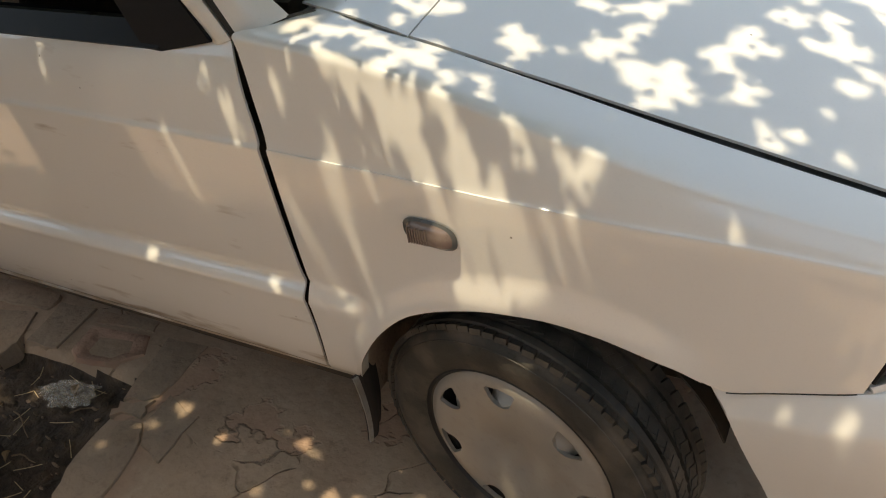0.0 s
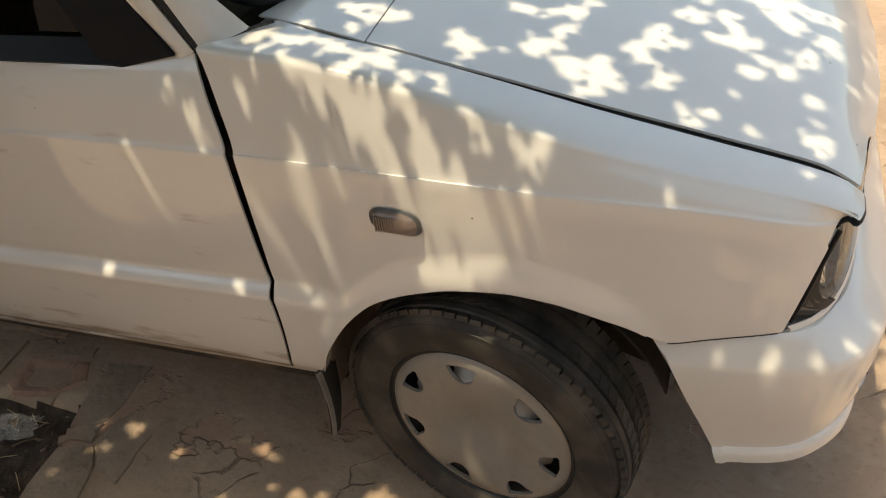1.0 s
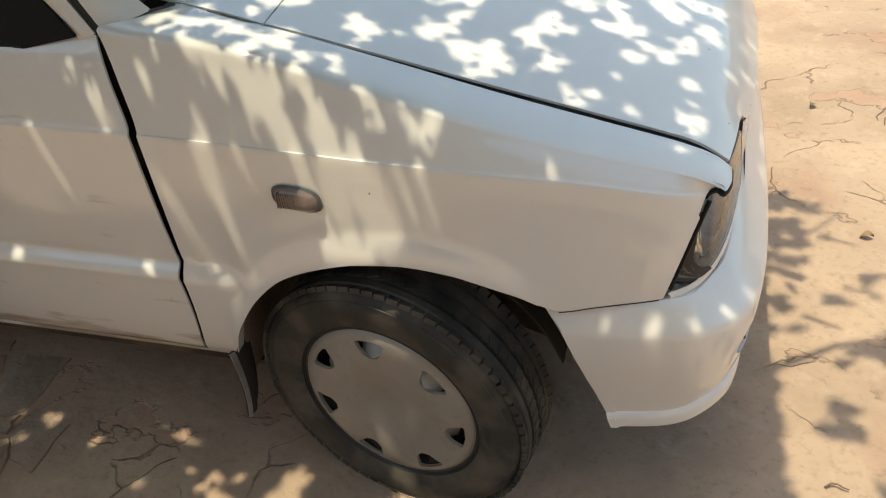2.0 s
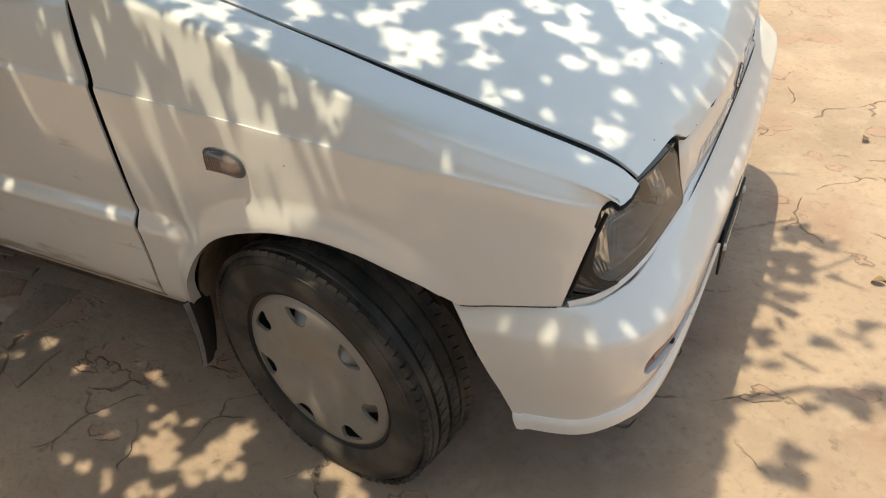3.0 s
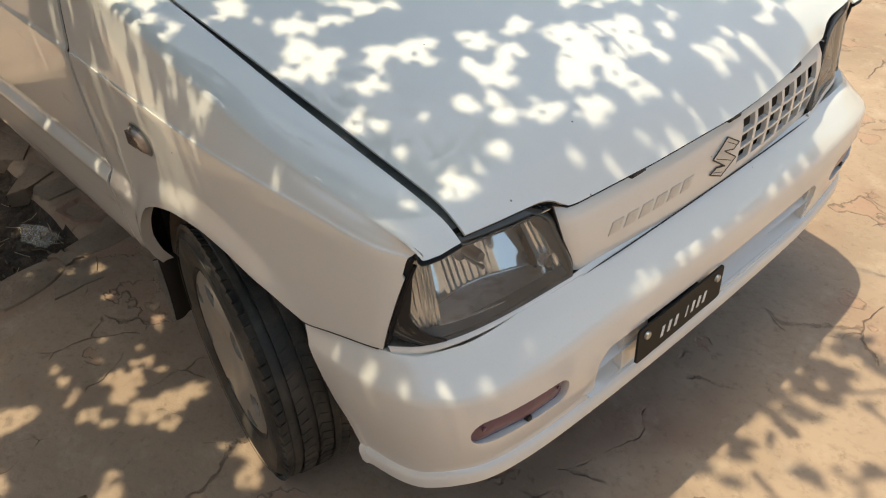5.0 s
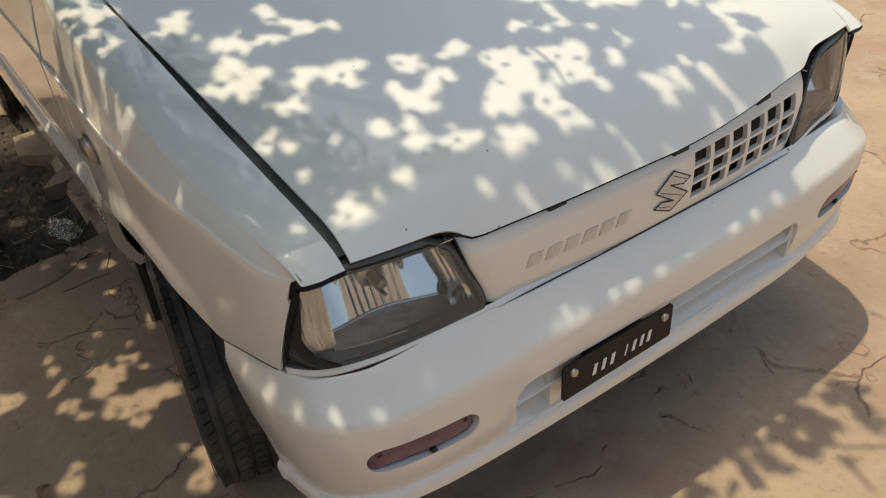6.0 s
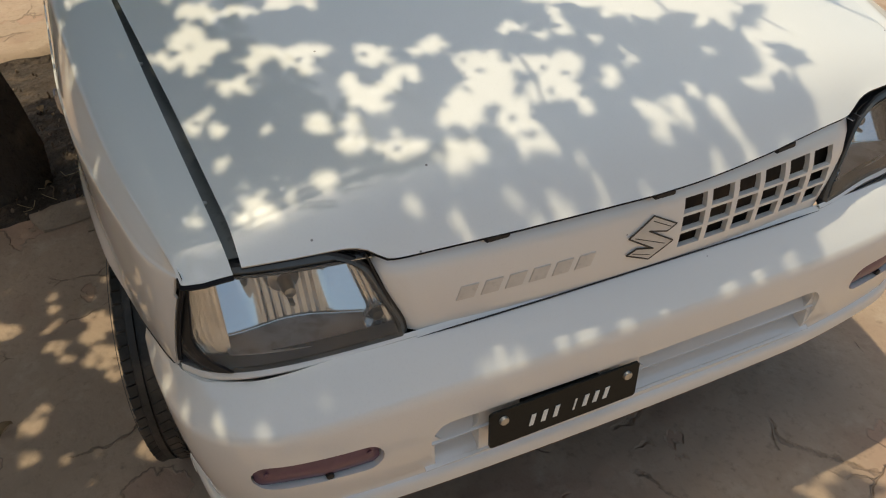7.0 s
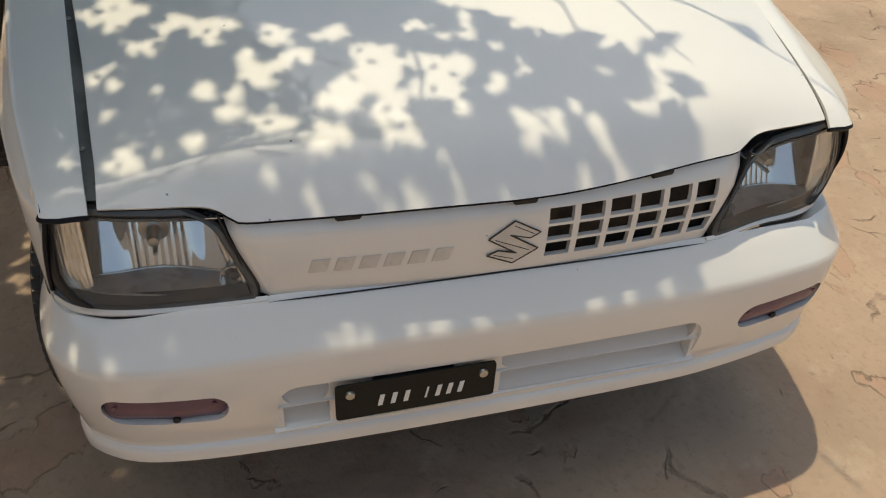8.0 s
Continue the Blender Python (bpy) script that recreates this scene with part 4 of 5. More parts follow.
for s in (-1, 1):
    # weatherstrip and sail panel of the front door window
    part("weatherstrip", sheet(30, 3, lambda u, v: Vector((lerp(-0.49, -1.28, u), s * (0.654 - 0.024 * v), lerp(0.859, 0.864, u) + 0.028 * v)), 0.008), SEAL, car, "black weatherstrip along the window sill")
    sail = prism([(-0.398, s * 0.643, 0.872), (-0.489, s * 0.647, 0.8545), (-0.520, s * 0.646, 0.8565), (-0.60, s * 0.615, 0.96), (-0.63, s * 0.600, 1.03), (-0.525, s * 0.606, 1.005), (-0.457, s * 0.628, 0.94)], (0, s * 0.006, 0.0), 0.0015)
    part("sail_panel", sail, SEAL, car, "black triangular plastic corner of the door window")
    part("window_glass", sheet(20, 8, lambda u, v: Vector((lerp(lerp(-0.47, -0.90, v), -1.27, u), s * (tumble(lerp(0.885, 1.335, v)) - 0.012), lerp(0.885, 1.335, v))), 0.003), TINT, car, "dark tinted front door glass")
    part("window_glass", sheet(14, 8, lambda u, v: Vector((lerp(-1.33, lerp(-2.05, -1.98, v), u), s * (tumble(lerp(0.885, 1.335, v)) - 0.012), lerp(0.885, 1.335, v))), 0.003), TINT, car)
    # door window frame along the pillar, then the pillar itself
    def bar(a, b, width, depth, mat, name, label="", mid=None):
        way = [Vector(a), Vector(mid) if mid else (Vector(a) + Vector(b)) / 2, Vector(b)]
        def fn(u, v):
            p = way[0].lerp(way[1], u * 4) if u < 0.25 else way[1].lerp(way[2], (u - 0.25) / 0.75)
            if not mid:
                p = way[0].lerp(way[2], u)
            return p + Vector((width * (v - 0.5), s * 0.006 * math.sin(v * 3.14), 0))
        return part(name, sheet(24, 6, fn, depth), mat, car, label)
    def between(left, right, name, label="", bulge=0.006):
        """A bar whose two edges follow polylines of (x, half width, z)."""
        def at(line, t):
            f = t * (len(line) - 1)
            k = min(int(f), len(line) - 2)
            return Vector(line[k]).lerp(Vector(line[k + 1]), f - k)
        def fn(u, v):
            p = at(left, u).lerp(at(right, u), v)
            return Vector((p.x, s * (p.y + bulge * math.sin(v * 3.14)), p.z))
        return part(name, sheet(24, 8, fn, 0.010), PAINT, car, label)
    between([(-0.404, 0.640, 0.864), (-0.457, 0.634, 0.940), (-0.92, 0.550, 1.345)], [(-0.373, 0.640, 0.874), (-0.418, 0.634, 0.940), (-0.88, 0.545, 1.35)], "door_frame", "white window frame of the door", 0.004)
    between([(-0.362, 0.638, 0.877), (-0.400, 0.632, 0.940), (-0.865, 0.540, 1.352)], [(-0.303, 0.602, 0.893), (-0.352, 0.602, 0.938), (-0.80, 0.525, 1.36)], "windscreen_pillar", "white windscreen pillar", 0.006)
    part("pillar_gap", tube([(-0.366, s * 0.631, 0.872), (-0.409, s * 0.625, 0.940), (-0.872, s * 0.535, 1.345)], 0.0085, 8), BLACK, car)
    part("cowl_seam", tube([(-0.368, s * 0.640, 0.8755), (-0.337, s * 0.620, 0.886), (-0.305, s * 0.602, 0.892), (-0.280, s * 0.580, 0.8935)], 0.0022, 6), BLACK, car)
    bar((-1.30, s * 0.625, 0.875), (-1.315, s * 0.535, 1.345), 0.07, 0.012, PAINT, "door_pillar")
    bar((-2.08, s * 0.615, 0.875), (-2.05, s * 0.53, 1.345), 0.12, 0.012, PAINT, "rear_pillar")
    bar((-2.62, s * 0.56, 0.875), (-2.36, s * 0.51, 1.345), 0.12, 0.012, PAINT, "tail_pillar")
    part("quarter_glass", sheet(6, 6, lambda u, v: Vector((lerp(-2.12, lerp(-2.58, -2.34, v), u), s * (tumble(lerp(0.885, 1.335, v)) - 0.02), lerp(0.885, 1.335, v))), 0.003), TINT, car)
    part("gutter", tube([(-0.83, s * 0.535, 1.348), (-1.4, s * 0.54, 1.362), (-2.4, s * 0.52, 1.345)], 0.008, 8), PAINT, car)
roof = sheet(24, 24, lambda u, v: Vector((lerp(-0.84, -2.42, u) + 0.05 * (1 - (2 * v - 1) ** 2) * (1 if u < 0.2 else 0) * (1 - 5 * u if u < 0.2 else 0), lerp(-0.535, 0.535, v), 1.35 + 0.055 * (1 - (2 * v - 1) ** 4) * math.sin(lerp(0.5, 2.7, u)))), 0.004)
part("roof", roof, PAINT, car, "white roof panel")


def screen(u, v, dx=0.0, grow=0.0):
    q = 2 * u - 1
    w = lerp(0.592 + grow, 0.520, v) * q
    corner = 0.028 * max(0, abs(q) - 0.86) / 0.14 if v < 0.06 else 0
    return Vector((lerp(-0.338 + 0.09 * (1 - q * q), -0.83 + 0.05 * (1 - q * q), v) + dx, w, lerp(0.906, 1.362, v) + corner))


part("windscreen", sheet(28, 14, screen, 0.004), WINDSCREEN, car, "clear windscreen in a black rubber seal")
corner_r = 0.05
loop = []
for k in range(9):
    a = math.pi / 2 * k / 8
    loop.append((0.0 + corner_r * (1 - math.cos(a)) * 0.8, corner_r * 2.0 * (1 - math.sin(a))))
pts = [screen(u, v, 0.004) for u, v in [(0.0, 1.0), (0.0, 0.6), (0.0, 0.25)] + loop + [(lerp(0.04, 0.96, k / 20), 0.0) for k in range(1, 20)] + [(1 - u, v) for u, v in reversed(loop)] + [(1.0, 0.25), (1.0, 0.6), (1.0, 1.0)]]
part("windscreen_seal", tube(pts, 0.018, 10), SEAL, car, "black rubber windscreen seal")
part("dashboard", box(-0.80, -0.36, -0.53, 0.53, 0.70, 0.865, 0.03), SEAT, car)
for y in (-0.30, 0.30):
    part("front_seat", box(-1.35, -0.88, y - 0.22, y + 0.22, 0.42, 0.62, 0.05), SEAT, car)
    part("seat_back", box(-1.48, -1.33, y - 0.22, y + 0.22, 0.55, 1.15, 0.05), SEAT, car)
part("rear_bench", box(-2.10, -1.70, -0.52, 0.52, 0.42, 0.62, 0.05), SEAT, car)
part("floor_pan", box(-2.6, -0.33, -0.56, 0.56, 0.19, 0.28), DARK, car)
part("firewall", box(-0.36, -0.33, -0.60, 0.60, 0.28, 0.86), DARK, car)
part("nose_floor", box(-0.33, 0.45, -0.36, 0.36, 0.20, 0.30), DARK, car)

# tail
part("tailgate", sheet(24, 20, lambda u, v: Vector((lerp(-2.68, -2.42, max(0, (v - 0.45) / 0.55)) - 0.03 * math.sin(u * 3.14), lerp(-0.60, 0.60, u) * lerp(1.0, 0.86, max(0, (v - 0.4) / 0.6)), lerp(0.45, 1.35, v))), 0.004), PAINT, car, "white tailgate")
part("rear_window", sheet(16, 8, lambda u, v: Vector((lerp(-2.665, -2.475, v) - 0.034 * math.sin(u * 3.14) - 0.008, lerp(-0.47, 0.47, u), lerp(0.93, 1.27, v))), 0.003), TINT, car)
part("rear_bumper", sheet(36, 8, lambda u, v: Vector((-2.66 - 0.065 * math.sin(u * 3.14) ** 0.35, -0.64 * math.cos(u * 3.14) * 0.99, lerp(0.28, 0.48, v)) ) + Vector((-0.012 * math.sin(v * 3.14), 0, 0)), 0.006), PAINT, car, "white rear bumper")
for s in (-1, 1):
    part("tail_lamp", box(-2.72, -2.69, s * 0.44, s * 0.58, 0.56, 0.74, 0.01), material("red_lens", (0.4, 0.02, 0.02), 0.2, coat=1.0), car)
part("spare_floor", box(-2.66, -2.0, -0.5, 0.5, 0.28, 0.40, 0.03), DARK, car)

# ---- ground ----
SOIL = material("dark_soil", (0.048, 0.033, 0.023), 0.95, vary=0.35, scale=9, fine=70, second=(0.105, 0.072, 0.046), mix_scale=17, mix_lo=0.50, mix_hi=0.75, bump=0.03, bump_scale=34)
STONE = material("worn_paving_stone", (0.30, 0.225, 0.165), 0.92, vary=0.18, scale=5, fine=60, second=(0.27, 0.17, 0.12), mix_scale=5, mix_lo=0.5, mix_hi=0.8, bump=0.010, bump_scale=28)


def ground_material():
    """Mud plaster over old brick paving: mottled, flaked in places, with short fine cracks."""
    m = material("dusty_worn_paving", (0.375, 0.272, 0.194), 0.92, vary=0.13, scale=2.2, fine=60, second=(0.31, 0.200, 0.142), mix_scale=3.0, mix_lo=0.52, mix_hi=0.70, bump=0.014, bump_scale=12)
    nt = m.node_tree
    p = nt.nodes["Principled BSDF"]
    co = nt.nodes.new("ShaderNodeTexCoord")

    def tex(scale, detail, rough=0.55, stretch=(1, 1, 1), shift=0.0):
        mp = nt.nodes.new("ShaderNodeMapping")
        mp.inputs["Scale"].default_value = stretch
        mp.inputs["Location"].default_value = (shift, shift, 0)
        mp.inputs["Rotation"].default_value = (0, 0, 0.5)
        nt.links.new(co.outputs["Object"], mp.inputs[0])
        n = nt.nodes.new("ShaderNodeTexNoise")
        n.inputs["Scale"].default_value, n.inputs["Detail"].default_value, n.inputs["Roughness"].default_value = scale, detail, rough
        nt.links.new(mp.outputs[0], n.inputs["Vector"])
        return n

    def span(src, a, b, c=0.0, d=1.0):
        r = nt.nodes.new("ShaderNodeMapRange")
        for k, v in ((1, a), (2, b), (3, c), (4, d)):
            r.inputs[k].default_value = v
        nt.links.new(src, r.inputs[0])
        return r.outputs[0]

    def calc(op, a, b):
        x = nt.nodes.new("ShaderNodeMath")
        x.operation = op
        for k, v in enumerate((a, b)):
            if hasattr(v, "is_linked"):
                nt.links.new(v, x.inputs[k])
            else:
                x.inputs[k].default_value = v
        return x.outputs[0]

    def tone(color, fac):
        old = p.inputs["Base Color"].links[0].from_socket
        x = nt.nodes.new("ShaderNodeMix")
        x.data_type = "RGBA"
        x.inputs[7].default_value = (*color, 1)
        nt.links.new(fac, x.inputs[0])
        nt.links.new(old, x.inputs[6])
        nt.links.new(x.outputs[2], p.inputs["Base Color"])

    # darker blotches and a fine grain
    tone((0.235, 0.17, 0.118), span(tex(1.3, 6.0, 0.6, shift=3.0).outputs["Fac"], 0.48, 0.70, 0.0, 0.75))
    tone((0.45, 0.355, 0.265), span(tex(9.0, 5.0, 0.7, shift=7.0).outputs["Fac"], 0.54, 0.72, 0.0, 0.6))
    tone((0.22, 0.155, 0.105), span(tex(34.0, 4.0, 0.7).outputs["Fac"], 0.57, 0.73, 0.0, 0.7))
    # flaked patches, a little lower and redder
    flake_src = tex(2.6, 5.0, 0.55, (1.0, 1.5, 1), 11.0).outputs["Fac"]
    flake = span(flake_src, 0.600, 0.612)
    tone((0.36, 0.215, 0.150), calc("MULTIPLY", flake, 0.5))
    # dark broken line along the flakes: cracks plus the edges' shade, as colour
    rim = calc("MULTIPLY", span(flake_src, 0.592, 0.600), span(flake_src, 0.600, 0.607, 1.0, 0.0))
    broken = span(tex(4.0, 3.0, 0.5, shift=5.0).outputs["Fac"], 0.50, 0.58)
    tone((0.12, 0.08, 0.055), calc("MULTIPLY", calc("MULTIPLY", rim, broken), 0.75))
    # short fine cracks
    warp = tex(2.4, 4.0, 0.5)
    ofs = nt.nodes.new("ShaderNodeVectorMath")
    ofs.operation = "MULTIPLY_ADD"
    ofs.inputs[1].default_value = (0.55, 0.55, 0)
    nt.links.new(warp.outputs["Color"], ofs.inputs[0])
    nt.links.new(co.outputs["Object"], ofs.inputs[2])
    vor = nt.nodes.new("ShaderNodeTexVoronoi")
    vor.feature = "DISTANCE_TO_EDGE"
    vor.inputs["Scale"].default_value = 4.2
    nt.links.new(ofs.outputs[0], vor.inputs["Vector"])
    line = span(calc("ADD", vor.outputs["Distance"], span(tex(60.0, 3.0, 0.6, shift=1.0).outputs["Fac"], 0.3, 0.7, -0.010, 0.010)), 0.0, 0.016, 1.0, 0.0)
    crack = calc("MULTIPLY", line, span(tex(5.0, 3.0, 0.5, shift=2.0).outputs["Fac"], 0.535, 0.60))
    tone((0.12, 0.080, 0.056), calc("MULTIPLY", crack, 0.42))
    height = calc("SUBTRACT", calc("MULTIPLY", flake, -0.6), crack)
    bump2 = nt.nodes.new("ShaderNodeBump")
    bump2.inputs["Distance"].default_value = 0.006
    nt.links.new(height, bump2.inputs["Height"])
    nt.links.new(p.inputs["Normal"].links[0].from_socket, bump2.inputs["Normal"])
    nt.links.new(bump2.outputs[0], p.inputs["Normal"])
    return m


GROUND = ground_material()


def pit_depth(x, y):
    """How deep the soil bed lies below the paving at a place."""
    wob = 0.03 * noise.noise(Vector((x * 3, y * 3, 0.3)))
    left, right = -0.995 - 0.24 * (y + 0.70) + 0.5 * wob, -2.25 + 2 * wob
    back = -0.610 + wob
    d = min(left - x, x - right, back - y, y + 1.30 + 2 * wob)
    return max(0.0, min(1.0, d / 0.035 + 0.3))


def ground_z(x, y):
    z = 0.006 * noise.noise(Vector((x * 1.7, y * 1.7, 0))) + 0.003 * noise.noise(Vector((x * 7, y * 7, 4)))
    k = pit_depth(x, y) if -2.5 < x < -0.7 and -2.4 < y < -0.35 else 0.0
    if y < -2.0:
        k *= max(0, (y + 2.4) / 0.4)
    return z * (1 - k) + k * (-0.045 + 0.020 * noise.noise(Vector((x * 9, y * 9, 1))) + 0.008 * noise.noise(Vector((x * 26, y * 26, 2))))


gx = [-300, -80, -25, -10, -6, -4.2, -3.4] + [-3.0 + 0.025 * k for k in range(56)] + [-1.60 + 0.0125 * k for k in range(64)] + [-0.80 + 0.025 * k for k in range(128)] + [2.8, 3.6, 5, 8, 20, 80, 300]
gy = [-300, -80, -25, -10, -6, -4, -3] + [-2.4 + 0.025 * k for k in range(54)] + [-1.05 + 0.0125 * k for k in range(44)] + [-0.50 + 0.025 * k for k in range(92)] + [2.2, 3, 4.5, 8, 20, 80, 300]
gv = [(x, y, ground_z(x, y) if abs(x) < 3.1 and abs(y) < 2.5 else 0.0) for x in gx for y in gy]
ny = len(gy)
gf = [(i * ny + j, (i + 1) * ny + j, (i + 1) * ny + j + 1, i * ny + j + 1) for i in range(len(gx) - 1) for j in range(ny - 1)]
gm = bpy.data.meshes.new("ground")
gm.from_pydata(gv, [], gf)
gm.materials.append(GROUND)
gm.materials.append(SOIL)
for fc in gm.polygons:
    c = fc.center
    fc.use_smooth = True
    if -2.5 < c.x < -0.7 and -2.3 < c.y < -0.4 and pit_depth(c.x, c.y) > 0.5:
        fc.material_index = 1
ground = tagged(new("ground", gm), "dusty sun-lit worn paving with cracks and a soil bed", "ground", kind="structure")

# ---- paving stones and clutter round the soil bed ----
def slab(points, top, thick, name, parent, seed, mat):
    rng = random.Random(seed)
    bm = bmesh.new()
    n = len(points)
    pts = []
    for k in range(n):
        a, b = Vector(points[k]), Vector(points[(k + 1) % n])
        for q in range(3):
            p = a.lerp(b, q / 3)
            pts.append((p.x + rng.uniform(-0.006, 0.006), p.y + rng.uniform(-0.006, 0.006)))
    low = [bm.verts.new((x, y, top - thick)) for x, y in pts]
    mid = [bm.verts.new((x, y, top - 0.004 + rng.uniform(-0.003, 0.002))) for x, y in pts]
    cx, cy = sum(p[0] for p in pts) / len(pts), sum(p[1] for p in pts) / len(pts)
    up = [bm.verts.new((lerp(x, cx, 0.03), lerp(y, cy, 0.03), top + rng.uniform(-0.0015, 0.0015))) for x, y in pts]
    m = len(pts)
    for k in range(m):
        for a, b in ((low, mid), (mid, up)):
            bm.faces.new((a[k], a[(k + 1) % m], b[(k + 1) % m], b[k]))
    bm.faces.new(up)
    return part(name, bm, mat, parent, angle=50)


paving = tagged(new("pavement"), "uneven worn paving stones bordering a bed of dark soil", "pavement", kind="structure")
BRICK = material("worn_red_brick", (0.33, 0.205, 0.15), 0.92, vary=0.2, scale=7, fine=60, second=(0.38, 0.28, 0.20), mix_scale=8, mix_lo=0.48, mix_hi=0.7, bump=0.010, bump_scale=30)
stones = (
    ((-1.040, -0.480), (-0.920, -0.466), (-0.917, -0.640), (-0.997, -0.677)),
    ((-0.988, -0.684), (-0.919, -0.650), (-0.915, -0.694), (-0.989, -0.716)),
    ((-0.984, -0.728), (-0.902, -0.704), (-0.866, -0.745), (-0.839, -0.880), (-0.940, -0.925), (-0.972, -0.823)),
    ((-1.388, -0.616), (-1.418, -0.475), (-1.307, -0.459), (-1.290, -0.608)),
    ((-1.586, -0.550), (-1.462, -0.528), (-1.405, -0.625), (-1.425, -0.680)),
    ((-1.691, -0.462), (-1.436, -0.455), (-1.438, -0.506), (-1.607, -0.530)),
    ((-1.290, -0.463), (-1.094, -0.447), (-1.085, -0.478), (-1.270, -0.500)),
    ((-0.898, -0.700), (-0.891, -0.621), (-0.789, -0.651), (-0.790, -0.775), (-0.855, -0.750)),
    ((-1.73, -0.70), (-1.62, -0.56), (-1.72, -0.50), (-1.92, -0.55), (-1.90, -0.68)),
    ((-1.46, -0.435), (-1.67, -0.44), (-1.68, -0.24), (-1.47, -0.24)),
    ((-1.21, -0.43), (-1.42, -0.43), (-1.43, -0.24), (-1.22, -0.24)),
)
for k, pts in enumerate(stones):
    slab(pts, 0.004 + 0.004 * ((k * 7) % 4) / 4, 0.07, "paving_stone", paving, k, STONE)
# a worn brick with its hollow upwards
brick_ring = [Vector(p) for p in ((-1.248, -0.598), (-1.262, -0.512), (-1.080, -0.490), (-1.045, -0.547), (-1.099, -0.600), (-1.211, -0.617))]
mid = sum(brick_ring, Vector((0, 0))) / 6
bm = bmesh.new()
fine = [brick_ring[k].lerp(brick_ring[(k + 1) % 6], q / 4) for k in range(6) for q in range(4)]
levels = []
for grow, z in ((1.0, -0.06), (1.0, -0.002), (0.93, 0.007), (0.62, 0.006), (0.50, -0.003), (0.20, -0.006)):
    levels.append([bm.verts.new((*(mid + (p - mid) * grow), z + 0.0025 * noise.noise(Vector((p.x * 30, p.y * 30, z * 50))))) for p in fine])
for a, b in zip(levels, levels[1:]):
    for k in range(24):
        bm.faces.new((a[k], a[(k + 1) % 24], b[(k + 1) % 24], b[k]))
bm.faces.new(levels[-1])
part("paving_brick", bm, BRICK, paving, "worn reddish brick with a hollow top", angle=60)

rng = random.Random(5)
GRIT = material("pale_grit", (0.17, 0.12, 0.085), 0.9, vary=0.5, scale=30)
bm = bmesh.new()
for _ in range(420):
    x, y = rng.uniform(-2.15, -1.0), rng.uniform(-1.28, -0.58)
    if pit_depth(x, y) < 0.9:
        continue
    r = rng.uniform(0.003, 0.011)
    m = pose(x, y, ground_z(x, y) + r * 0.4, rng.uniform(0, 360), rng.uniform(0, 360), 0) @ Matrix.Diagonal((r, r * rng.uniform(0.35, 0.9), r * rng.uniform(0.12, 0.4), 1))
    bmesh.ops.create_icosphere(bm, subdivisions=1, radius=1.0, matrix=m)
tagged(part("pebbles", bm, GRIT, None, smooth=False), "small pale pebbles and crumbs on dark soil", "gravel", kind="stuff")
DRY = material("dry_leaf_brown", (0.26, 0.17, 0.09), 0.8, vary=0.3, scale=40)


def dry_leaf(x, y, turn, size):
    z = ground_z(x, y)
    def fn(u, v):
        w = math.sin(math.pi * min(1, u * 0.98 + 0.01)) * 0.35 * size
        return Vector((size * (u - 0.5), w * (2 * v - 1), 0.012 * size / 0.05 * ((2 * v - 1) ** 2) + 0.006 * math.sin(u * 4)))
    ob = part("dry_leaf", sheet(6, 2, fn, 0.0006), DRY)
    ob.matrix_basis = pose(x, y, z + 0.006, rng.uniform(-8, 8), rng.uniform(-8, 8), turn)
    return tagged(ob, "small curled dry brown leaf on the ground", "leaf", "fallen leaves")


for k in range(26):
    x, y = (rng.uniform(-1.9, -1.03), rng.uniform(-1.2, -0.62)) if k < 18 else (rng.uniform(-0.7, 1.3), rng.uniform(-1.2, 1.4))
    if k >= 18 and -0.3 < x < 0.6 and abs(y) < 0.7:
        x += 0.9
    dry_leaf(x, y, rng.uniform(0, 360), rng.uniform(0.015, 0.04))
TWIG = material("dry_twig", (0.16, 0.11, 0.07), 0.85, vary=0.2)
for x, y, turn, ln in ((-1.10, -0.70, 30, 0.09), (-1.22, -0.79, -20, 0.11), (-1.12, -0.86, 10, 0.07), (0.10, 1.35, 40, 0.05), (1.00, 0.9, 80, 0.05), (0.72, -0.5, 10, 0.04)):
    z = ground_z(x, y) + 0.006
    pts = [(x + ln * (q - 0.5) * math.cos(radians(turn)), y + ln * (q - 0.5) * math.sin(radians(turn)) + 0.006 * math.sin(q * 5), z + 0.004 * math.sin(q * 3)) for q in (0, 0.25, 0.5, 0.75, 1)]
    tagged(part("twig", tube(pts, lambda q: 0.0022 - 0.001 * q, 6), TWIG), "short dry twig lying on the ground", "twig", "fallen twigs")

STRAW = material("dry_straw", (0.42, 0.33, 0.20), 0.8, vary=0.2)
for _ in range(26):
    x, y = rng.uniform(-1.45, -1.02), rng.uniform(-0.98, -0.64)
    turn, ln = rng.uniform(0, 360), rng.uniform(0.02, 0.06)
    if pit_depth(x, y) < 0.9:
        continue
    pts = [(x + ln * (q - 0.5) * math.cos(radians(turn)), y + ln * (q - 0.5) * math.sin(radians(turn)), ground_z(x, y) + 0.004 + 0.006 * q * q) for q in (0, 0.33, 0.67, 1)]
    tagged(part("straw", tube(pts, 0.0009, 5), STRAW), "thin dry straw stalk lying on the soil", "straw", "straw on the soil")

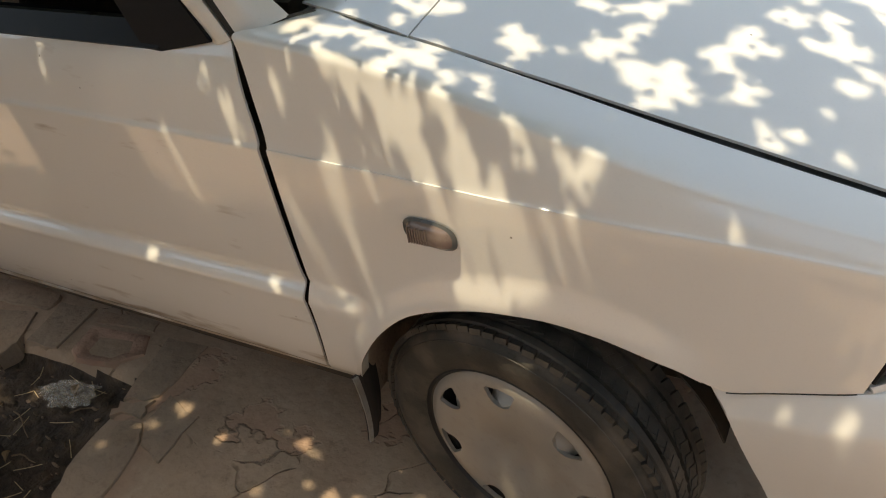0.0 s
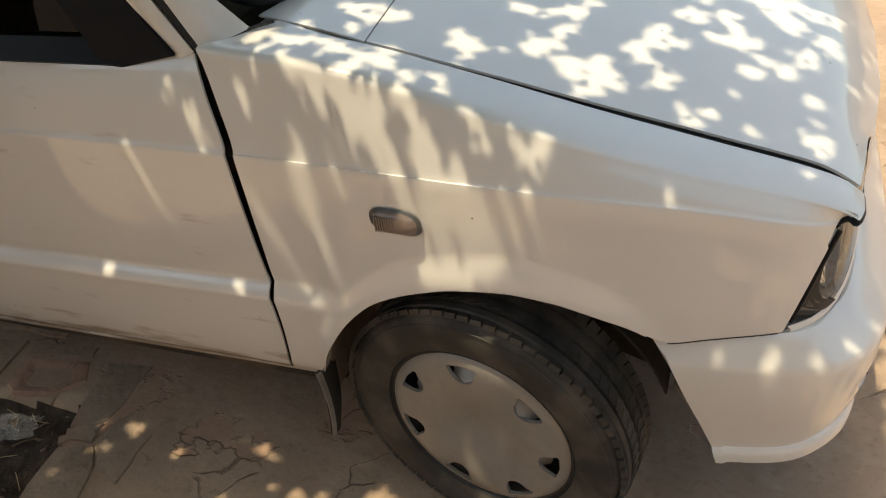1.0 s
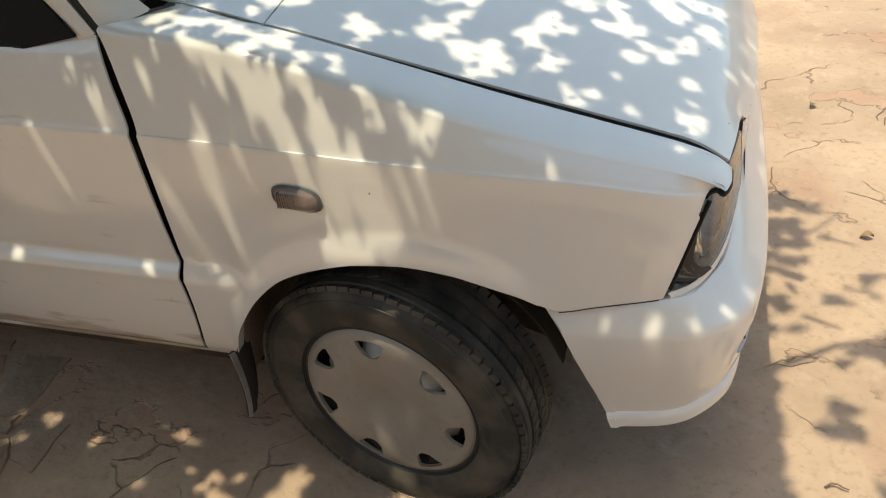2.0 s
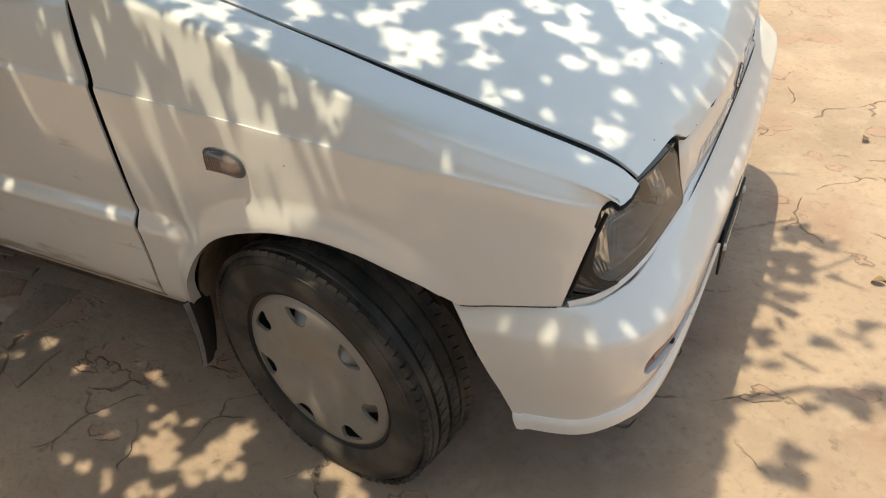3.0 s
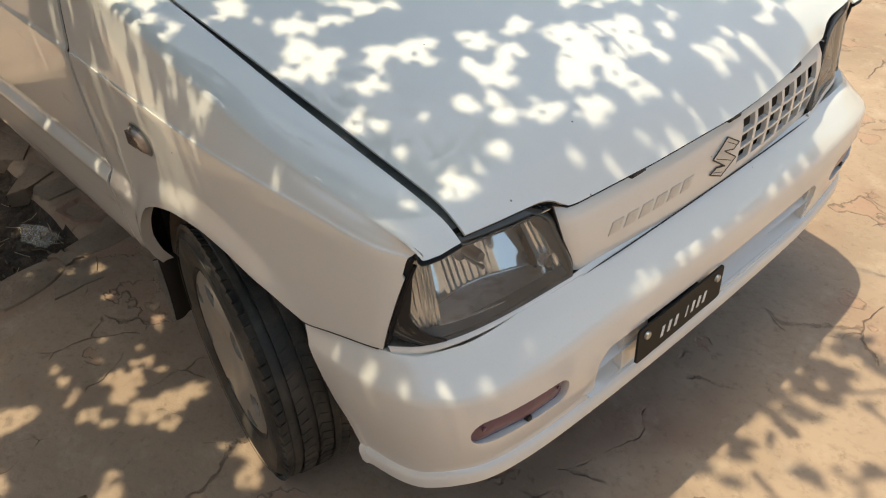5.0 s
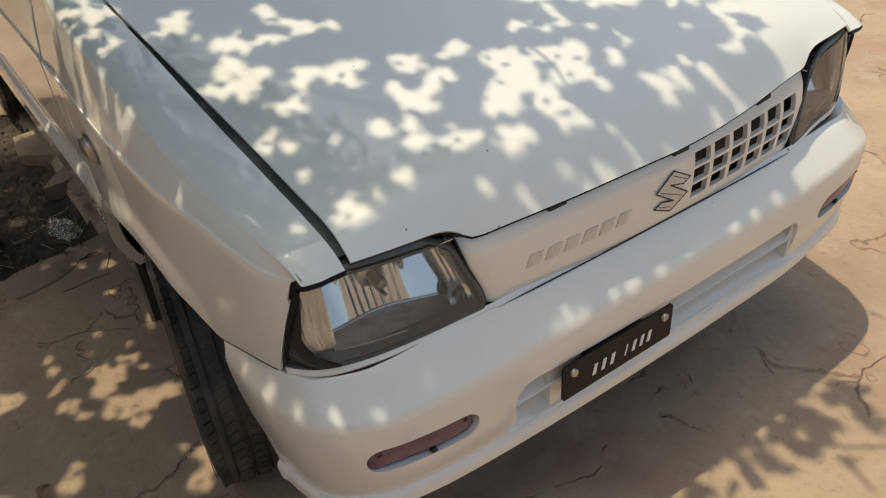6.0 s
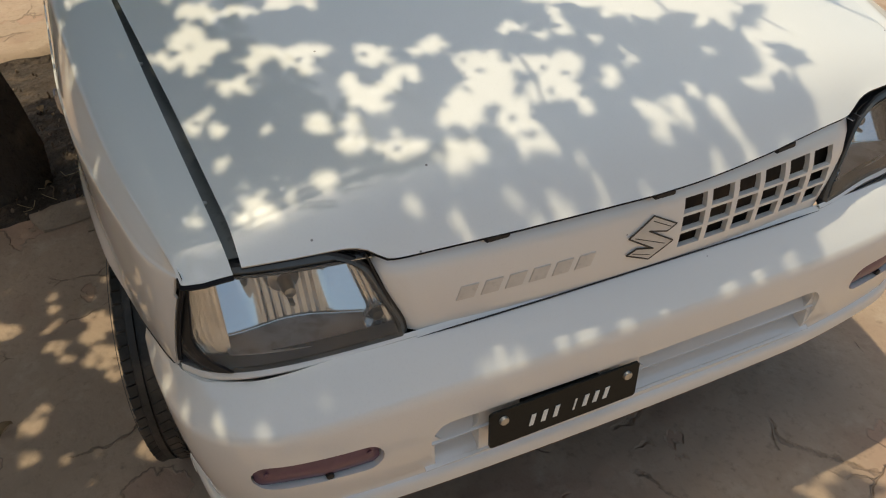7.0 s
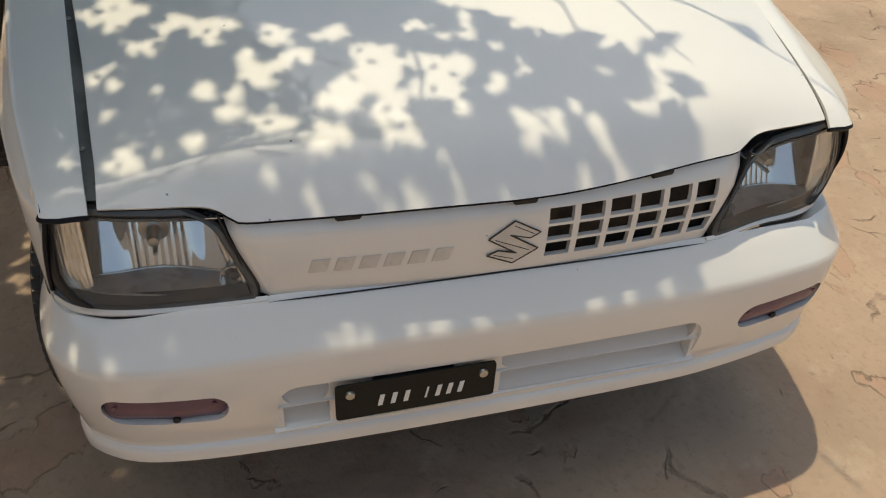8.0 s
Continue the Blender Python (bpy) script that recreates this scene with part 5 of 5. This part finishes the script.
# crumpled clear bag
FILM = bpy.data.materials.new("clear_plastic_film")
FILM.use_nodes = True
fp = FILM.node_tree.nodes["Principled BSDF"]
fp.inputs["Base Color"].default_value = (0.75, 0.70, 0.62, 1)
fp.inputs["Roughness"].default_value = 0.1
fp.inputs["Alpha"].default_value = 0.24
bm = bmesh.new()
bmesh.ops.create_icosphere(bm, subdivisions=4, radius=1.0)
for v in bm.verts:
    c = v.co.copy()
    n1, n2 = noise.noise(c * 2.2 + Vector((3, 1, 0))), noise.noise(c * 6.5)
    ridge = abs(noise.noise(c * 4.0 + Vector((0, 5, 2))))
    k = 1 + 0.35 * n1 + 0.22 * n2 - 0.55 * ridge
    v.co = Vector((c.x * 0.075 * k, c.y * 0.036 * k, max(-0.4, c.z) * 0.026 * k + 0.012))
bag = part("plastic_bag", bm, FILM, None, angle=25)
bag.matrix_basis = pose(-1.172, -0.690, -0.038, 0, 0, 18)
tagged(bag, "crumpled clear plastic bag lying on the soil", "plastic bag")

# ---- tree beside the car ----
BARK = material("dark_rough_bark", (0.060, 0.042, 0.030), 0.95, vary=0.3, scale=8, fine=50, second=(0.11, 0.08, 0.055), mix_scale=9, bump=0.02, bump_scale=26)
LEAF = material("green_leaf", (0.060, 0.105, 0.028), 0.45, vary=0.3, scale=2.0, fine=30)
nt = LEAF.node_tree
thin, both = nt.nodes.new("ShaderNodeBsdfTranslucent"), nt.nodes.new("ShaderNodeMixShader")
thin.inputs[0].default_value, both.inputs[0].default_value = (0.26, 0.31, 0.12, 1), 0.5
nt.links.new(nt.nodes["Principled BSDF"].outputs[0], both.inputs[1])
nt.links.new(thin.outputs[0], both.inputs[2])
nt.links.new(both.outputs[0], nt.nodes["Material Output"].inputs[0])
tree = tagged(new("tree"), "leafy tree with dark rough trunk beside the car", "tree")


def limb(points, r0, r1, name="limb", sides=10):
    pts = [Vector(p) for p in points]
    fine = []
    for k in range(len(pts) - 1):
        for q in range(6):
            a, b, c, d = pts[max(k - 1, 0)], pts[k], pts[k + 1], pts[min(k + 2, len(pts) - 1)]
            t = q / 6
            fine.append(0.5 * (2 * b + (c - a) * t + (2 * a - 5 * b + 4 * c - d) * t * t + (3 * b - a - 3 * c + d) * t ** 3))
    fine.append(pts[-1])
    n = len(fine)
    bm = tube(fine, lambda q: lerp(r0, r1, q), sides)
    for v in bm.verts:
        v.co += Vector((noise.noise(v.co * 7), noise.noise(v.co * 7 + Vector((9, 0, 0))), 0)) * r0 * 0.18
    return part(name, bm, BARK, tree)


trunk = limb([(-1.24, -0.985, -0.10), (-1.25, -0.99, 0.05), (-1.28, -1.06, 0.6), (-1.33, -1.15, 1.3), (-1.30, -1.22, 1.9)], 0.135, 0.085, "trunk", 16)
tagged(trunk, "dark leaning trunk")
limb([(-1.32, -1.18, 1.6), (-1.1, -1.1, 2.1), (-0.85, -1.07, 2.5), (-0.5, -1.06, 2.75)], 0.055, 0.014)
limb([(-1.31, -1.20, 1.8), (-1.3, -0.8, 2.4), (-1.15, -0.45, 2.8), (-0.9, -0.3, 3.0)], 0.05, 0.010)
limb([(-1.30, -1.22, 1.85), (-1.6, -1.5, 2.5), (-1.8, -1.7, 3.0)], 0.05, 0.012)
limb([(-0.5, -1.06, 2.75), (-0.15, -1.12, 2.9), (0.2, -1.11, 3.0), (0.5, -1.09, 3.0)], 0.014, 0.004, "twig_limb", 6)


def twig(points, h, r):
    """A thin twig that follows plan points, carried up along the light to a height."""
    pts = [(x - slant.x * h, y - slant.y * h, h + 0.03 * math.sin(k)) for k, (x, y) in enumerate(points)]
    part("twig_limb", tube(pts, lambda q: lerp(r, r * 0.5, q), 6), BARK, tree)


slant = Vector((-SUN_FROM.x / SUN_FROM.z, -SUN_FROM.y / SUN_FROM.z))
twig([(-0.1, 0.05), (0.15, 0.3), (0.325, 0.467), (0.36, 0.53), (0.398, 0.58), (0.437, 0.609), (0.478, 0.656), (0.523, 0.689)], 1.75, 0.0045)
twig([(0.0, 0.16), (0.18, 0.3), (0.33, 0.393), (0.391, 0.411), (0.445, 0.431), (0.489, 0.455)], 1.75, 0.004)
twig([(0.2, 0.2), (0.339, 0.3), (0.394, 0.296), (0.447, 0.299)], 1.75, 0.004)
twig([(0.26, 0.0), (0.388, 0.035), (0.465, 0.033), (0.523, 0.015)], 1.75, 0.0045)
twig([(0.663, 0.22), (0.742, 0.287), (0.824, 0.39)], 1.75, 0.006)
twig([(0.769, 0.271), (0.842, 0.241)], 1.75, 0.006)
twig([(0.7, -0.038), (0.772, -0.07)], 1.75, 0.008)
twig([(0.628, -0.22), (0.756, -0.127), (0.829, -0.098)], 1.75, 0.01)
twig([(0.565, 0.695), (0.659, 0.716)], 1.75, 0.004)

WEED = material("weed_green", (0.075, 0.120, 0.035), 0.5, vary=0.3, scale=20)
wr = random.Random(8)
for x, y, h in ((-1.50, -1.15, 0.34), (-1.42, -1.19, 0.26), (-1.62, -1.17, 0.42), (-1.75, -1.12, 0.30)):
    base = Vector((x, y, ground_z(x, y) - 0.004))
    bend = Vector((wr.uniform(-0.08, 0.08), wr.uniform(-0.08, 0.08), 0))
    weed = tagged(part("weed", tube([base + Vector((0, 0, h * q)) + bend * q * q for q in (0, 0.25, 0.5, 0.75, 1.0)], lambda q: 0.0032 - 0.002 * q, 6), WEED), "thin green weed growing beside the tree trunk", "weed", "weeds by the trunk")
    for k in range(9):
        q = 0.25 + 0.75 * k / 8
        ang, size = k * 2.4 + wr.uniform(-0.4, 0.4), wr.uniform(0.035, 0.06)
        out = Vector((math.cos(ang), math.sin(ang), 0.25))
        side = Vector((-math.sin(ang), math.cos(ang), 0))
        root = base + Vector((0, 0, h * q)) + bend * q * q
        part("leaf_blade", sheet(6, 2, lambda u, v: root + out * size * u + side * size * 0.30 * math.sin(math.pi * (0.06 + 0.9 * u)) * (2 * v - 1) + Vector((0, 0, -0.5 * size * u * u)), 0.0006), WEED, weed)

# where the sun comes through the crown: gaps as (x, y, radius), carried down along the light to the ground
GAPS_BONNET = (
    (0.177, -0.347, 0.016), (0.179, -0.327, 0.014), (0.204, -0.314, 0.012), (0.210, -0.354, 0.012), (0.227, -0.379, 0.014),
    (0.227, -0.355, 0.016), (0.254, -0.348, 0.016), (0.259, -0.373, 0.016), (0.263, -0.399, 0.012), (0.279, -0.368, 0.013),
    (0.241, -0.407, 0.010), (0.263, -0.330, 0.013), (0.209, -0.275, 0.011), (0.215, -0.244, 0.011), (0.281, -0.280, 0.008),
    (0.304, -0.268, 0.016), (0.324, -0.251, 0.016), (0.351, -0.234, 0.013), (0.306, -0.302, 0.013), (0.329, -0.302, 0.008),
    (0.318, -0.225, 0.017), (0.326, -0.195, 0.010), (0.329, -0.345, 0.011), (0.336, -0.328, 0.013), (0.358, -0.320, 0.008),
    (0.359, -0.378, 0.008), (0.373, -0.398, 0.012), (0.393, -0.375, 0.012), (0.421, -0.316, 0.008), (0.436, -0.260, 0.016),
)
GAPS_BONNET_B = (
    (0.457, -0.218, 0.012), (0.358, -0.148, 0.023), (0.390, -0.196, 0.013), (0.409, -0.123, 0.020), (0.416, -0.146, 0.017),
    (0.424, -0.190, 0.020), (0.443, -0.180, 0.016), (0.367, -0.062, 0.016), (0.375, -0.089, 0.011), (0.423, -0.018, 0.029),
    (0.454, -0.019, 0.030), (0.464, -0.051, 0.028), (0.480, -0.076, 0.020), (0.439, 0.037, 0.017), (0.460, 0.076, 0.026),
    (0.455, 0.097, 0.023), (0.492, 0.059, 0.020), (0.494, 0.031, 0.020), (0.505, -0.017, 0.020), (0.523, -0.036, 0.019),
    (0.494, -0.108, 0.016), (0.499, -0.079, 0.016), (0.484, -0.245, 0.013), (0.491, -0.222, 0.013), (0.518, -0.191, 0.013),
    (0.520, -0.158, 0.013), (0.542, -0.115, 0.016), (0.552, -0.133, 0.013), (0.548, -0.096, 0.010), (0.559, -0.031, 0.012),
)
GAPS_BONNET_C = (
    (0.558, -0.006, 0.012), (0.517, -0.285, 0.017), (0.573, -0.201, 0.010), (0.446, -0.389, 0.010), (0.518, -0.380, 0.014),
    (0.533, -0.365, 0.014), (0.507, -0.369, 0.011), (0.522, -0.395, 0.011), (0.510, -0.442, 0.010), (0.521, -0.329, 0.008),
    (0.368, 0.058, 0.014), (0.376, 0.044, 0.012), (0.369, 0.135, 0.014), (0.400, 0.128, 0.012), (0.397, 0.093, 0.010),
    (0.426, 0.167, 0.010),
    (0.527, 0.074, 0.012), (0.501, 0.132, 0.010),
)
GAPS_REAR = (
    (-0.040, -0.365, 0.020), (-0.064, -0.355, 0.020), (0.006, -0.353, 0.020), (0.001, -0.372, 0.010), (0.085, -0.362, 0.020),
    (0.084, -0.385, 0.014), (0.106, -0.402, 0.014), (0.103, -0.431, 0.010), (0.110, -0.376, 0.011), (0.143, -0.365, 0.008),
    (0.140, -0.252, 0.020), (0.164, -0.257, 0.014), (0.186, -0.235, 0.017), (0.210, -0.221, 0.020), (0.228, -0.183, 0.017),
    (0.167, -0.312, 0.008), (0.189, -0.292, 0.011), (-0.057, -0.459, 0.010), (-0.035, -0.458, 0.011), (0.007, -0.475, 0.010),
    (0.052, -0.477, 0.011), (0.092, -0.466, 0.010), (0.225, -0.456, 0.008), (0.105, -0.493, 0.010), (0.593, 0.028, 0.012),
    (0.594, -0.085, 0.011), (0.597, -0.157, 0.011),
)
GAPS_REAR_B = (
    (0.573, 0.172, 0.013), (0.028, -0.165, 0.033), (0.128, -0.086, 0.033), (-0.052, -0.264, 0.033), (0.228, 0.013, 0.033),
    (0.288, 0.113, 0.028), (0.108, 0.054, 0.033),
)
GAPS_BUMPER = (
    (0.558, -0.515, 0.011), (0.591, -0.470, 0.008), (0.466, -0.558, 0.008), (0.517, -0.550, 0.010), (0.458, -0.568, 0.012),
    (0.394, -0.570, 0.008), (0.623, -0.185, 0.012), (0.624, -0.155, 0.012), (0.625, -0.130, 0.011), (0.622, -0.062, 0.011),
    (0.622, -0.025, 0.016), (0.625, 0.032, 0.012), (0.622, 0.092, 0.009), (0.621, 0.213, 0.014), (0.619, 0.269, 0.014),
    (0.617, 0.332, 0.011),
)
GAPS_WING = (
    (-0.017, -0.515, 0.011), (-0.024, -0.522, 0.013), (-0.023, -0.531, 0.012), (-0.021, -0.540, 0.009), (-0.024, -0.536, 0.009),
    (-0.001, -0.526, 0.008), (-0.002, -0.535, 0.006), (0.025, -0.522, 0.007), (0.016, -0.532, 0.008), (0.019, -0.542, 0.010),
    (0.019, -0.549, 0.008), (0.058, -0.518, 0.007), (0.067, -0.521, 0.007), (0.068, -0.528, 0.008), (0.072, -0.539, 0.012),
    (0.072, -0.547, 0.013), (0.084, -0.551, 0.009), (0.030, -0.559, 0.007), (0.029, -0.565, 0.008), (0.088, -0.560, 0.008),
    (0.091, -0.565, 0.009), (0.130, -0.513, 0.008), (0.136, -0.518, 0.008), (0.145, -0.528, 0.009), (-0.104, -0.554, 0.009),
    (-0.114, -0.562, 0.010), (-0.128, -0.569, 0.010), (-0.160, -0.527, 0.009),
)
GAPS_WING_B = (
    (-0.164, -0.522, 0.007), (-0.052, -0.517, 0.009), (-0.055, -0.521, 0.008), (-0.089, -0.512, 0.007), (-0.077, -0.515, 0.008),
    (-0.059, -0.564, 0.007), (0.115, -0.549, 0.005), (-0.281, -0.525, 0.009), (-0.252, -0.542, 0.011), (-0.382, -0.563, 0.011),
    (-0.204, -0.577, 0.009), (-0.202, -0.582, 0.008), (-0.571, -0.597, 0.011), (-0.316, -0.597, 0.011), (0.182, -0.520, 0.009),
    (0.197, -0.530, 0.006), (0.221, -0.526, 0.012), (0.120, -0.566, 0.012), (0.052, -0.579, 0.015), (0.087, -0.578, 0.017),
    (0.119, -0.575, 0.017), (0.033, -0.584, 0.017), (0.075, -0.584, 0.019), (0.116, -0.581, 0.015), (0.192, -0.558, 0.006),
    (0.164, -0.567, 0.007), (0.196, -0.567, 0.006), (0.358, -0.528, 0.008), (-0.179, -0.603, 0.010), (-0.125, -0.594, 0.009),
)
GAPS_COWL = (
    (-0.147, -0.476, 0.013), (-0.138, -0.456, 0.013), (-0.109, -0.463, 0.012), (-0.087, -0.463, 0.011), (-0.098, -0.494, 0.009),
    (-0.076, -0.514, 0.008), (-0.066, -0.453, 0.009), (-0.044, -0.476, 0.008), (-0.006, -0.493, 0.013), (-0.032, -0.462, 0.009),
    (-0.010, -0.465, 0.009), (0.021, -0.444, 0.014), (0.027, -0.478, 0.009), (0.055, -0.486, 0.011), (0.091, -0.480, 0.010),
    (-0.050, -0.368, 0.014), (-0.018, -0.384, 0.014), (-0.034, -0.413, 0.010), (-0.029, -0.346, 0.011), (-0.095, -0.417, 0.011),
)
GAPS_EDGE = (
    (0.468, 0.187, 0.012), (0.485, 0.142, 0.014), (0.560, 0.161, 0.013), (0.566, 0.199, 0.014), (0.545, 0.146, 0.012),
    (0.534, 0.232, 0.009), (0.561, 0.252, 0.011), (0.579, 0.251, 0.012), (0.547, 0.321, 0.011), (0.557, 0.342, 0.009),
    (0.590, 0.024, 0.010), (0.582, 0.142, 0.009), (0.591, 0.262, 0.009), (0.545, 0.196, 0.009),
)
GAPS_GROUND = (
    (-0.705, -0.676, 0.017), (-0.727, -0.720, 0.017), (-0.726, -0.780, 0.010), (-0.608, -0.635, 0.010), (-0.530, -0.624, 0.015),
    (-0.486, -0.646, 0.015), (-0.439, -0.658, 0.015), (-0.467, -0.702, 0.010), (-0.413, -0.704, 0.013), (-0.429, -0.735, 0.013),
    (-0.414, -0.792, 0.022), (-0.375, -0.761, 0.029), (-0.253, -0.726, 0.039), (-0.249, -0.681, 0.028), (-0.256, -0.642, 0.015),
    (-0.266, -0.780, 0.039), (-0.349, -0.797, 0.030), (-0.342, -0.873, 0.024), (-0.294, -0.860, 0.017), (-0.203, -0.761, 0.021),
    (-0.534, -0.876, 0.015), (-0.485, -0.880, 0.015), (-0.426, -0.872, 0.015), (-0.405, -0.889, 0.011), (-0.190, -0.628, 0.014),
    (-0.026, -0.677, 0.027), (-0.066, -0.718, 0.009), (-0.441, -0.970, 0.024), (-0.454, -1.009, 0.040), (-0.940, -0.646, 0.021),
)
GAPS_FAR = (
    (0.069, -0.622, 0.017), (0.041, -0.628, 0.015), (-0.035, -0.636, 0.016),
    (-0.836, -0.640, 0.020), (0.011, -0.685, 0.023), (0.041, -0.720, 0.030), (-0.160, -0.907, 0.018), (-0.120, -0.926, 0.031),
    (-0.001, -0.874, 0.015), (-0.032, -0.939, 0.025), (-0.360, -0.695, 0.018), (-0.300, -1.10, 0.045), (-0.150, -1.05, 0.028),
    (-1.350, -0.80, 0.023), (-1.280, -0.72, 0.018), (-1.050, -0.90, 0.018), (0.150, -0.90, 0.028), (0.220, -1.02, 0.036),
    (-0.900, -0.72, 0.014), (-0.870, -0.70, 0.014),
)
gaps = np.array(GAPS_BONNET + GAPS_BONNET_B + GAPS_BONNET_C + tuple((x, y, 0.8 * r) for x, y, r in GAPS_REAR + GAPS_REAR_B) + GAPS_BUMPER + GAPS_EDGE + GAPS_COWL + GAPS_GROUND + tuple((x, y, 0.88 * r) for x, y, r in GAPS_FAR) + tuple((x, y, r + (0.0 if y > -0.53 else 0.0015)) for x, y, r in GAPS_WING + GAPS_WING_B))
edge_line = curve1([(-2.8, -0.27), (-0.6, -0.17), (0.0, 0.02), (0.315, 0.097), (0.338, 0.125), (0.363, 0.189), (0.396, 0.198), (0.411, 0.242), (0.413, 0.264), (0.421, 0.311), (0.442, 0.334), (0.469, 0.370), (0.507, 0.369), (0.544, 0.358), (0.561, 0.385), (0.577, 0.401), (0.646, 0.367)])
SPRAY = (
    (0.637, 0.415, 0.027), (0.673, 0.423, 0.027), (0.712, 0.420, 0.021), (0.748, 0.393, 0.014), (0.664, 0.310, 0.024),
    (0.706, 0.311, 0.021), (0.658, 0.239, 0.021), (0.705, 0.244, 0.020), (0.658, 0.174, 0.017), (0.700, 0.168, 0.015),
    (0.667, 0.099, 0.015), (0.791, 0.273, 0.008), (0.627, -0.019, 0.016), (0.659, -0.010, 0.019),
)
SPRAY_B = (
    (0.683, -0.074, 0.009), (0.686, 0.052, 0.007), (0.731, 0.051, 0.012), (0.765, 0.045, 0.020), (0.800, 0.030, 0.015),
    (0.829, 0.091, 0.020), (0.852, 0.132, 0.016), (0.861, 0.084, 0.019), (0.806, -0.127, 0.014), (0.843, -0.074, 0.009),
    (0.855, -0.127, 0.022), (0.894, -0.088, 0.018), (0.729, -0.211, 0.009), (0.774, -0.191, 0.011),
)
TIPS = (
    (0.427, 0.431, 0.012), (0.508, 0.416, 0.009), (0.534, 0.427, 0.010), (0.482, 0.478, 0.005), (0.421, 0.599, 0.015),
    (0.404, 0.588, 0.009), (0.452, 0.398, 0.008),
)
sprays = np.array(SPRAY + SPRAY_B)
tips = np.array(TIPS)


def shade(x, y):
    """How thickly leaves stand over a place of the ground, as carried along the light."""
    if x > 0.632 and y > -0.30:
        wx, wy = 0.020 * noise.noise(Vector((x * 30, y * 30, 2.5))), 0.020 * noise.noise(Vector((x * 30, y * 30, 6.5)))
        near = float((1 - np.hypot(sprays[:, 0] - x - wx, sprays[:, 1] - y - wy) / (1.35 * sprays[:, 2])).max())
        return 0.8 * ease(0.0, 0.3, near)
    d = edge_line(x) - y + 0.010 * noise.noise(Vector((x * 55, y * 55, 3.1)))
    if d < 0:
        return 0.9 if float((np.hypot(tips[:, 0] - x, tips[:, 1] - y) - tips[:, 2]).min()) < 0 else 0.0
    k = ease(0.0, 0.012, d)
    if x > 0.632:
        patch = noise.noise(Vector((x * 7.0, y * 9.0, 3.3)))
        k *= ease(0.02, 0.32, patch) * lerp(1.0, 0.3, ease(0.85, 1.0, x))
    far = lerp(-1.08, -1.45, ease(-1.0, -0.6, x))
    if y < far:
        k *= ease(far - 0.40, far, y) * ease(-0.2, 0.2, noise.noise(Vector((x * 4, y * 4, 5.5))))
    if x < -1.6:
        k *= ease(-1.95, -1.65, x) * ease(-0.10, 0.30, noise.noise(Vector((x * 2.5, y * 2.5, 7.7))) + 0.15)
    return k


rng = random.Random(11)
verts, faces = [], []


def leaf(x, y, gap, low, high, least):
    size = min(rng.uniform(0.045, 0.085), least + 2.0 * gap)
    h = rng.uniform(low, high)
    c = Vector((x - slant.x * h, y - slant.y * h, h))
    q = Euler((rng.uniform(-0.7, 0.7), rng.uniform(-0.7, 0.7), rng.uniform(0, 6.28))).to_matrix()
    i = len(verts)
    for a, b, e in ((-0.5, 0, 0), (-0.1, 0.26, 0.06), (0.5, 0, 0.02), (-0.1, -0.26, 0.06)):
        verts.append(c + q @ Vector((a * size, b * size, e * size)))
    faces.extend([(i, i + 1, i + 2), (i, i + 2, i + 3)])


def clearance(x, y):
    """Distance to the rim of the nearest gap; the rims are uneven, as leaves leave them."""
    calm = 0.25 if -0.61 < y < -0.50 else 1.0
    wx, wy = 0.010 * noise.noise(Vector((x * 62, y * 62, 1.5))), 0.010 * calm * noise.noise(Vector((x * 62, y * 62, 8.5)))
    rough = (0.011 if y < -0.61 else 0.004 * calm) * noise.noise(Vector((x * 120, y * 120, 4.0)))
    return float((np.hypot(gaps[:, 0] - x - wx, gaps[:, 1] - y - wy) - gaps[:, 2]).min()) + rough


for _ in range(60000):
    x, y = rng.uniform(-2.7, 1.5), rng.uniform(-2.3, 0.62)
    if rng.random() > shade(x, y):
        continue
    gap = clearance(x, y)
    if gap >= 0.003:
        leaf(x, y, gap, 1.58, 1.9 + min(1.0, 12 * gap), 0.015)
# closer leaves round the gaps
for _ in range(27000):
    x, y = rng.uniform(-0.95, 0.66), rng.uniform(-1.05, 0.42)
    gap = clearance(x, y)
    if 0.003 < gap < 0.03 and rng.random() < shade(x, y):
        leaf(x, y, gap, *((1.5, 1.62) if y < -0.50 else (1.95, 2.25)), 0.013)
    elif -0.05 < gap < -0.006 and rng.random() < 0.07:
        leaf(x, y, 0.004, 1.6, 1.8, 0.012)
cm = bpy.data.meshes.new("crown")
cm.from_pydata(verts, [], faces)
cm.materials.append(LEAF)
crown = new("crown", cm)
crown.parent = tree
tagged(crown, "crown of small green leaves with gaps", kind="stuff")

# plain boundary walls added out of view; they close the yard and shape its light
PLASTER = material("dusty_lime_plaster", (0.52, 0.44, 0.35), 0.9, vary=0.10, scale=0.8, fine=12, second=(0.40, 0.32, 0.24), mix_scale=1.2, bump=0.01, bump_scale=8)
for name, (x0, x1, y0, y1) in (("wall_north", (7.0, 7.23, -3.3, 8.0)), ("wall_south", (-9.23, -9.0, -3.3, 8.0)), ("wall_east", (-9.0, 7.0, -3.53, -3.3)), ("wall_west", (-9.0, 7.0, 8.0, 8.23))):
    tagged(part(name, box(x0, x1, y0, y1, 0, 2.3 if name == "wall_east" else 1.9, 0.01), PLASTER), "plain pale plastered wall added out of view", "wall", kind="structure")
